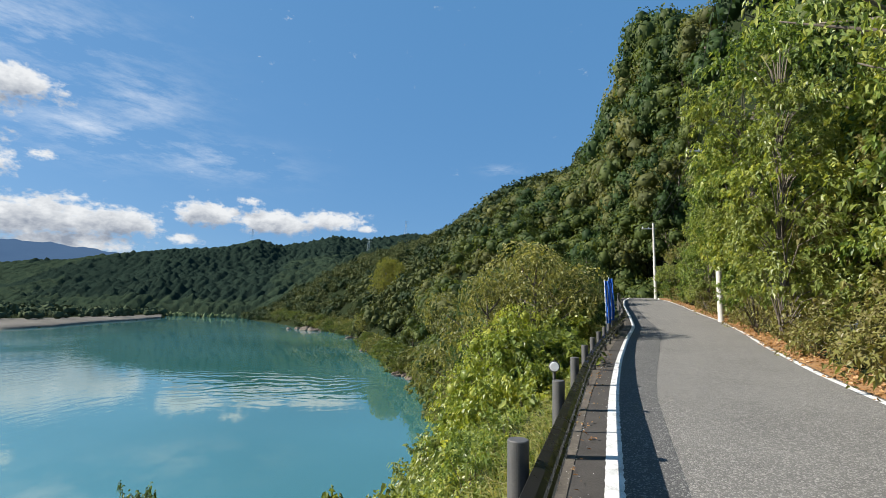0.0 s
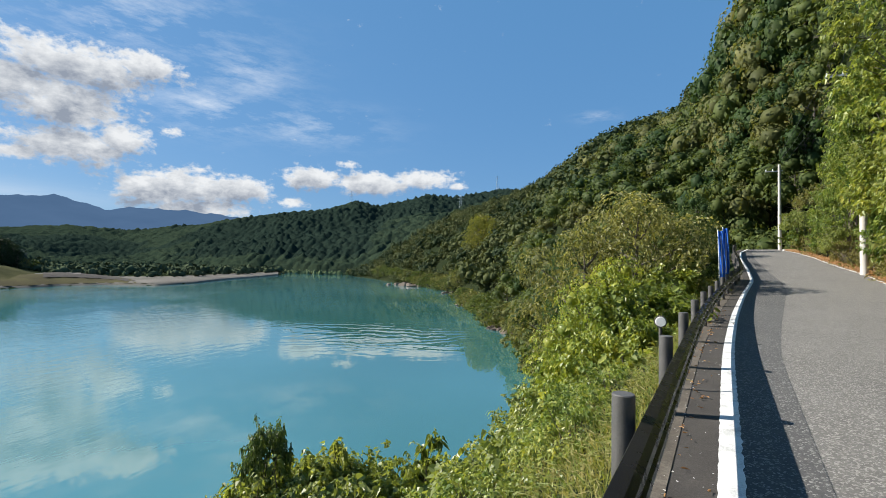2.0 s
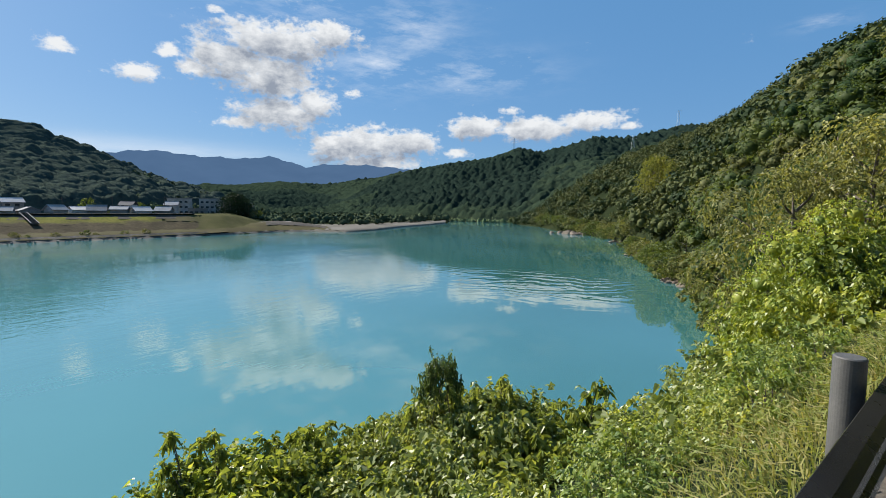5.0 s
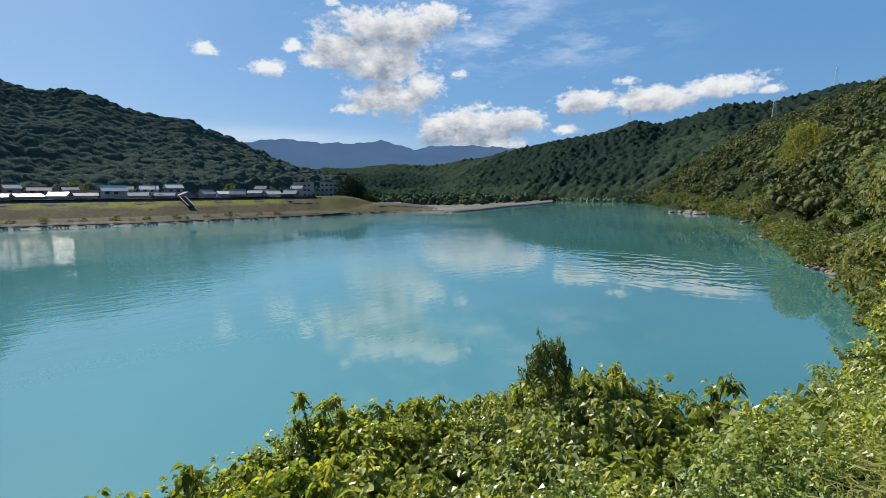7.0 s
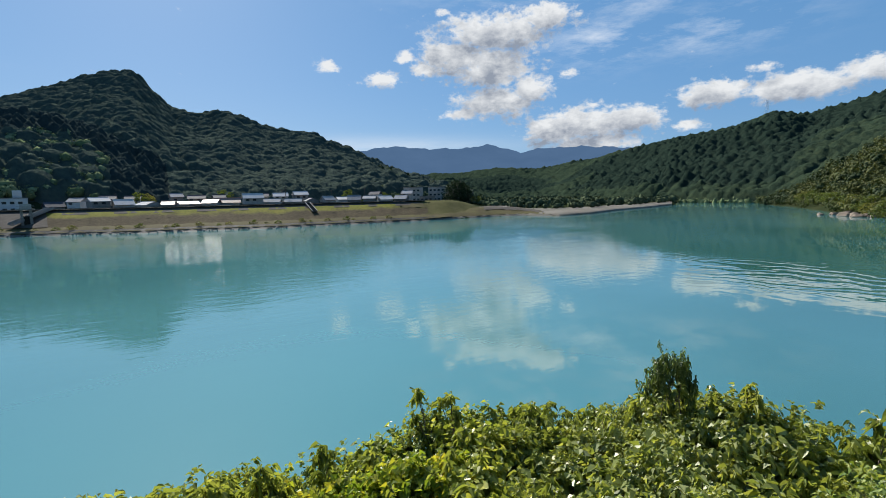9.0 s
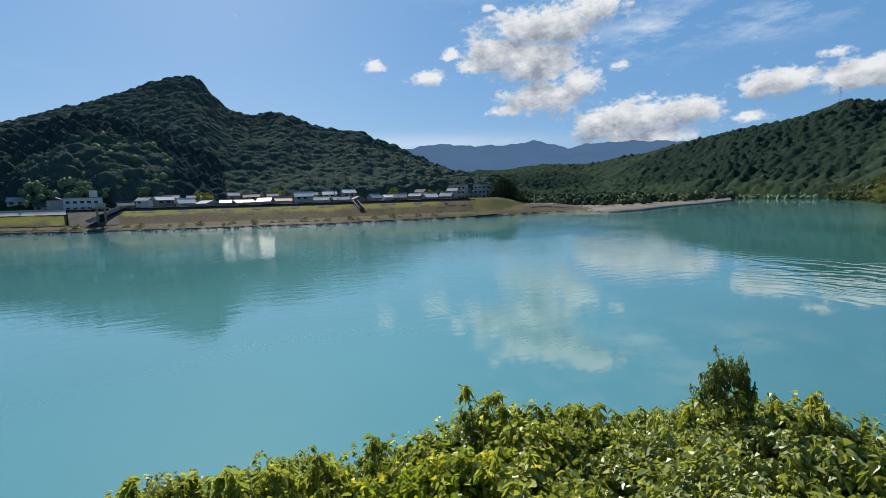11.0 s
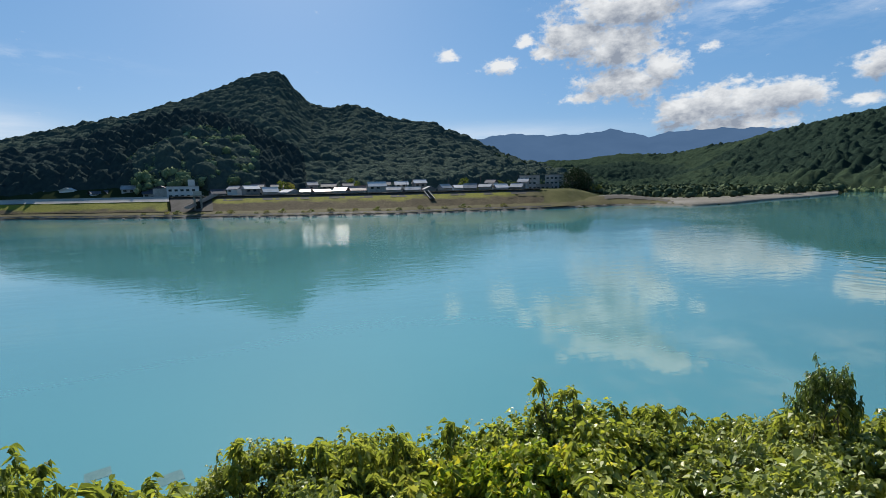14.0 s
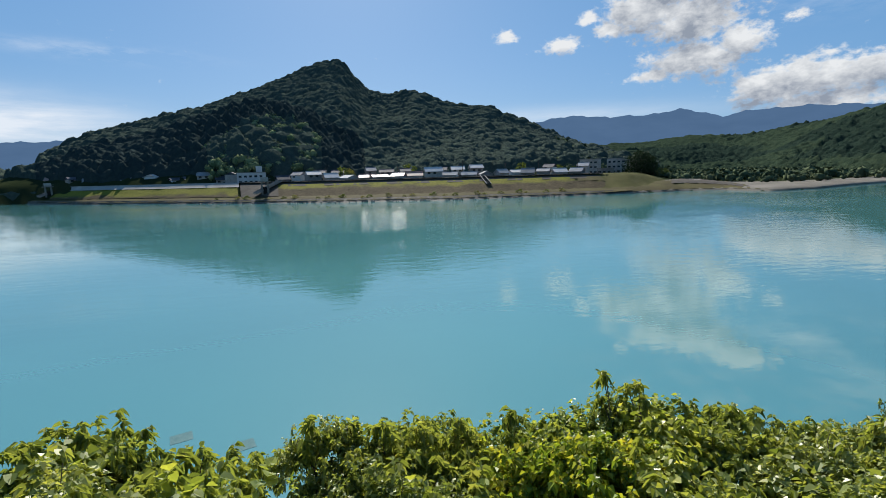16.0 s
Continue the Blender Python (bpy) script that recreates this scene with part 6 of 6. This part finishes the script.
x, y = polar(30.9, 30.0)
utility_pole(x, y, 1.6, 10.0, 9.45, 1.7, radians(-15))
arm_a = np.array([polar(28.3, 30.0) + (11.2,), polar(29.3, 30.0) + (11.2,), polar(30.3, 30.0) + (11.2,)])
x, y = polar(24.7, 53.0)
utility_pole(x, y, 3.4, 7.8, 7.2, 1.4, radians(-15))
arm_b = np.array([(x - 1.0 + 0.45 * k, y, 10.8) for k in range(3)])
arm_c = np.array([(-2.0 + 0.6 * k, -12.0, 17.5) for k in range(3)])
for k in range(3):
    for p0, p1, sag in ((arm_a[k], arm_b[k], 0.35), (arm_a[k], arm_c[k], 0.5)):
        t = np.linspace(0, 1, 14)[:, None]
        pts = p0 * (1 - t) + p1 * t
        pts[:, 2] -= (4 * sag * t * (1 - t))[:, 0]
        v, f = tube(pts, 0.012, 5)
        tagged(attach("power_line", np_mesh("power_line", v, f, M_CABLE, True)), "thin black overhead power line", "cable", "overhead lines")


def fence():
    ob = tagged(new("wire_fence"), "rusty low wire fence overgrown with weeds", "fence")
    bm = bmesh.new()
    bmesh.ops.create_cone(bm, cap_ends=True, segments=8, radius1=0.03, radius2=0.03, depth=1.2, matrix=Matrix.Translation((0, 0, 0.45)))
    first = part("post", bm, M_GALV, ob)
    ss = np.arange(3, 50, 2.0)
    for k, s in enumerate(ss):
        o = first if k == 0 else first.copy()
        if k:
            scene.collection.objects.link(o)
        o.parent = ob
        o.location = on_road(s, road_width(s) + 1.35)
    for h in (0.15, 0.4, 0.65, 0.9):
        s2 = np.arange(3, 49.5, 1.0)
        pts = np.stack(on_road(s2, road_width(s2) + 1.33, h), 1)
        pts[:, 2] += 0.04 * np.sin(s2 * 2.1 + h * 9)
        v, f = tube(pts, 0.008, 4)
        attach("wire", np_mesh("wire", v, f, M_GALV), ob)
    pieces = []
    for s in np.arange(3, 49, 0.16):
        for d in (-1, 1):
            p0, p1 = on_road(s, road_width(s) + 1.33, 0.12), on_road(s + 0.8 * d, road_width(s) + 1.33, 0.9)
            pieces.append(tube([p0, p1], 0.003, 3))
    v, f = joined(pieces)
    attach("mesh_panel", np_mesh("mesh_panel", v, f, M_GALV), ob)


fence()


def banner(s, o, h, lean, width=0.2):
    ob = tagged(new("banner"), "furled blue cloth banner on a white pole", "banner", "banners by the rail")
    v, f = tube([(0, 0, -0.5), (lean * 0.5, 0, h * 0.5), (lean, 0, h)], 0.016, 8)
    attach("pole", np_mesh("pole", v, f, M_WHITE, True), ob)
    t, u = np.linspace(0, 1, 22), np.linspace(0, 1, 9)
    p, f = sheet(t, u, lambda a, b: (lean * (0.25 + 0.75 * a) + b * width * (0.92 + 0.08 * np.sin(a * 5)), 0.05 * np.sin(b * 9 + a * 4), h * (0.22 + 0.76 * a)))
    q = p + [0, 0.012, 0]
    nn = len(p)
    attach("cloth", np_mesh("cloth", np.concatenate([p, q]), np.concatenate([f, f[:, ::-1] + nn]), M_BLUE, True), ob)
    p, f = sheet(t[2:20], np.array([0.42, 0.5, 0.58]), lambda a, b: (lean * (0.25 + 0.75 * a) + b * width * (0.92 + 0.08 * np.sin(a * 5)), 0.05 * np.sin(b * 9 + a * 4) - 0.008, h * (0.22 + 0.76 * a)))
    attach("stripe", np_mesh("stripe", p, f, M_WHITE, True), ob, "white vertical marking bars")
    x, y, z = (float(q_) for q_ in on_road(s, o))
    ob.matrix_world = Matrix.Translation((x, y, z)) @ Matrix.Rotation(radians(-20), 4, "Z")


banner(19.0, -0.72, 2.2, -0.06)
banner(19.4, -0.66, 2.3, 0.0)
banner(20.0, -0.7, 2.2, -0.03)


def delineator(x, y, z, h):
    ob = tagged(new("delineator"), "round white road reflector on a thin post", "reflector")
    v, f = tube([(0, 0, -0.4), (0, 0, h)], 0.018, 10)
    attach("post", np_mesh("post", v, f, M_POST, True), ob)
    bm = bmesh.new()
    bmesh.ops.create_cone(bm, cap_ends=True, segments=28, radius1=0.062, radius2=0.062, depth=0.03, matrix=Matrix.Translation((0, -0.02, h + 0.03)) @ Matrix.Rotation(radians(90), 4, "X"))
    part("rim", bm, M_POST, ob)
    bm = bmesh.new()
    bmesh.ops.create_cone(bm, cap_ends=True, segments=28, radius1=0.052, radius2=0.048, depth=0.016, matrix=Matrix.Translation((0, -0.04, h + 0.03)) @ Matrix.Rotation(radians(90), 4, "X"))
    part("lens", bm, M_WHITE, ob)
    ob.matrix_world = Matrix.Translation((x, y, z)) @ Matrix.Rotation(radians(-12), 4, "Z")


delineator(1.272, 5.285, 0.05, 0.74)


def pylon(az, r, h, top_el):
    x, y = polar(az, r)
    top = 1.4 + r * math.tan(radians(top_el))
    ob = tagged(new("pylon"), "thin grey lattice transmission tower on the ridge", "pylon")
    pieces = []
    w = h * 0.09
    for sx in (-1, 1):
        for sy in (-1, 1):
            pieces.append(tube([(sx * w, sy * w, 0), (sx * w * 0.25, sy * w * 0.25, h)], 0.11, 4))
    for k in range(7):
        a, b = w * (1 - 0.75 * k / 7), w * (1 - 0.75 * (k + 1) / 7)
        for sy in (-1, 1):
            pieces.append(tube([(-a, sy * a, h * k / 7), (b, sy * b, h * (k + 1) / 7)], 0.06, 3))
            pieces.append(tube([(a, sy * a, h * k / 7), (-b, sy * b, h * (k + 1) / 7)], 0.06, 3))
    v, f = joined(pieces)
    attach("lattice", np_mesh("lattice", v, f, M_GALV), ob)
    for q in (0.72, 0.85, 0.97):
        v, f = tube([(-w * 1.6, 0, h * q), (w * 1.6, 0, h * q)], 0.1, 4)
        attach("cross_arm", np_mesh("cross_arm", v, f, M_GALV), ob)
    ob.location = (x, y, top - h)


pylon(-22.6, 955, 34, 8.75)
pylon(-4.7, 1000, 34, 10.9)
pylon(-9.2, 700, 34, 8.6)


def village_pole(az, d, h):
    ob = tagged(new("utility_pole"), "thin grey concrete utility pole among the village houses", "utility pole", "village poles")
    v, f = tube([(0, 0, -0.5), (0, 0, h)], [0.2, 0.13], 8)
    attach("shaft", np_mesh("shaft", v, f, M_APRON, True), ob)
    for k in (0.94, 0.86):
        bm = bmesh.new()
        box(bm, 0, 0, h * k, 2.0, 0.12, 0.12, 0.01)
        part("cross_arm", bm, M_APRON, ob)
    x, y = far_place(az, d)
    ob.matrix_world = Matrix.Translation((x, y, YARD - 0.5)) @ Matrix.Rotation(radians(-az), 4, "Z")


for az, d, h in ((-75.6, 58, 11.0), (-76.0, 66, 9.5), (-66.5, 60, 10.0), (-62.0, 62, 10.5), (-83.5, 60, 9.0), (-105.6, 62, 9.5), (-108.6, 60, 9.0), (-92.0, 62, 9.0), (-70.4, 62, 9.0)):
    village_pole(az, d, h)


def roadside_wall(az0, az1, r0, r1, z):
    """The retaining wall of the road across the bend, with its rail."""
    p0, p1 = Vector((*polar(az0, r0), z)), Vector((*polar(az1, r1), z))
    ob = tagged(new("retaining_wall"), "pale concrete retaining wall of a road above the far shore", "wall")
    run = p1 - p0
    bm = bmesh.new()
    box(bm, run.length / 2, 0, -0.6, run.length, 0.8, 2.2, 0.05)
    part("wall", bm, M_LEVEEWALL, ob)
    for k in range(int(run.length / 3)):
        bm = bmesh.new()
        box(bm, 1.0 + 3 * k, 0, 0.9, 0.15, 0.15, 1.0)
        part("post", bm, M_LEVEEWALL, ob)
    v, f = tube([(0, 0, 1.3), (run.length, 0, 1.3)], 0.12, 5)
    attach("rail", np_mesh("rail", v, f, M_LEVEEWALL), ob)
    ob.matrix_world = Matrix.Translation(p0) @ Matrix.Rotation(math.atan2(run.y, run.x), 4, "Z")


roadside_wall(-19.6, -16.4, 414, 392, -4.2)

# ---- far trees, rocks and stones ----
M_CEDAR = foliage("cedar_needles", [(0.012, 0.026, 0.013), (0.02, 0.036, 0.017), (0.03, 0.05, 0.022)], 0.1, 0.1, 0.2, 0.7)
CEDAR = tree_meshes(150, 700, 0.06, 16, M_CEDAR, 0.62, 0.5, 0.08)
for az, d, h in ((-56.2, 70, 13), (-55.7, 64, 15), (-55.2, 68, 16), (-54.7, 66, 15), (-54.2, 70, 13), (-53.8, 66, 10), (-55.4, 78, 16), (-54.5, 80, 14)):
    x, y = far_place(az, d)
    tree(CEDAR, x, y, WATER + 6.0, h, az * 5, "dark cedar tree at the end of the levee", "cedar grove", 1.2)
for az, d, h in ((-90.0, 66, 9), (-89.2, 70, 8), (-107.5, 64, 8), (-82.0, 78, 10), (-68.5, 80, 9), (-64.0, 74, 7), (-112.0, 68, 8), (-62.5, 70, 6), (-53.2, 60, 4), (-52.6, 58, 3.5), (-95.0, 80, 9)):
    x, y = far_place(az, d)
    tree(BUSH_FAR[int(abs(az)) % 2], x, y, YARD - 0.5, h, az, "rounded green garden tree among the houses", "village trees", 0.75)
for k, az in enumerate(np.linspace(-104, -64, 24)):
    x, y = far_place(float(az) + 0.5 * math.sin(k * 2.3), 5.0 + (k % 3))
    tree(BUSH_FAR[k % 2], x, y, WATER + 1.4, 1.2 + 0.5 * (k % 3), k, "small scrubby bush on the far bank", "far bank bushes", 1.4, "bush")


def rock_mesh(seed):
    g = np.random.default_rng(seed)
    v, f = ICO2
    q = v * (1 + 0.35 * (g.random((len(v), 1)) - 0.5)) * (1 + 0.25 * np.sign(v) * (np.abs(v) > 0.5))
    return np_mesh("rock", q * [1, 0.8, 0.55], f, M_ROCK)


M_ROCK = surface("brown_river_rock", [(0.06, 0.045, 0.034), (0.13, 0.1, 0.075), (0.22, 0.18, 0.14)], 0.6, 0.8, 0, 0.7, 6.0)
ROCKS = [rock_mesh(200 + k) for k in range(4)]
g = np.random.default_rng(33)
for az, r, n, size in ((-5.0, 85.5, 9, 0.9), (-3.2, 82, 8, 0.8), (-1.8, 78.5, 6, 0.8), (-8.4, 134, 6, 1.1), (-7.6, 128, 5, 1.0), (-16.8, 262, 7, 2.0), (-15.6, 250, 8, 2.2), (-14.4, 244, 7, 1.8), (-10.5, 190, 4, 1.2)):
    for _ in range(n):
        x, y = polar(az + g.normal() * 0.45, r + g.normal() * 0.9)
        ob = tagged(attach("rock", ROCKS[g.integers(4)]), "brown weathered rock at the water's edge", "rock", "rocks at the waterline")
        q = size * g.uniform(0.5, 1.3)
        ob.matrix_world = Matrix.Translation((x, y, WATER + 0.1 * q)) @ Matrix.Rotation(g.uniform(0, 6.28), 4, "Z") @ Matrix.Diagonal((q * 1.2, q, q * 0.9, 1))


M_BLOCK = surface("drowned_concrete", [(0.05, 0.12, 0.13), (0.08, 0.15, 0.16), (0.11, 0.18, 0.19)], 1.5, 0.9, 0, 0.4, 8.0, 0.05)


def block(x, y, z, sx, sy, sz, turn):
    bm = bmesh.new()
    box(bm, 0, 0, 0, sx, sy, sz, 0.08)
    ob = part("concrete_block", bm, M_BLOCK, None)
    ob.matrix_world = pose(x, y, z, 0, 0, turn)
    return tagged(ob, "old wet concrete block at the foot of the bank", "block", "blocks at the foot of the bank")


block(-18.6, -5.4, WATER - 0.442, 1.5, 0.9, 0.9, 25)
block(-20.6, -5.6, WATER - 0.442, 1.0, 1.1, 0.9, 20)
block(-22.0, -8.6, WATER - 0.442, 1.0, 1.1, 0.9, 20)

# reeds and scrub at the foot of the far woods
aa = g.uniform(-50, -21, 700)
(rb,) = [MAST(aa)[2]]
rr = rb + g.uniform(-6, 14, len(aa))
ss = g.uniform(0.9, 2.4, len(aa))
crowns("scrub_shore", np.stack([rr * np.sin(np.radians(aa)), rr * np.cos(np.radians(aa)), np.maximum(ground_height(aa, rr), WATER + 0.3) + 0.6], 1), ss, M_PALE, "pale green scrub along the far shore", ICO1, 12, 1.1, 0.7)
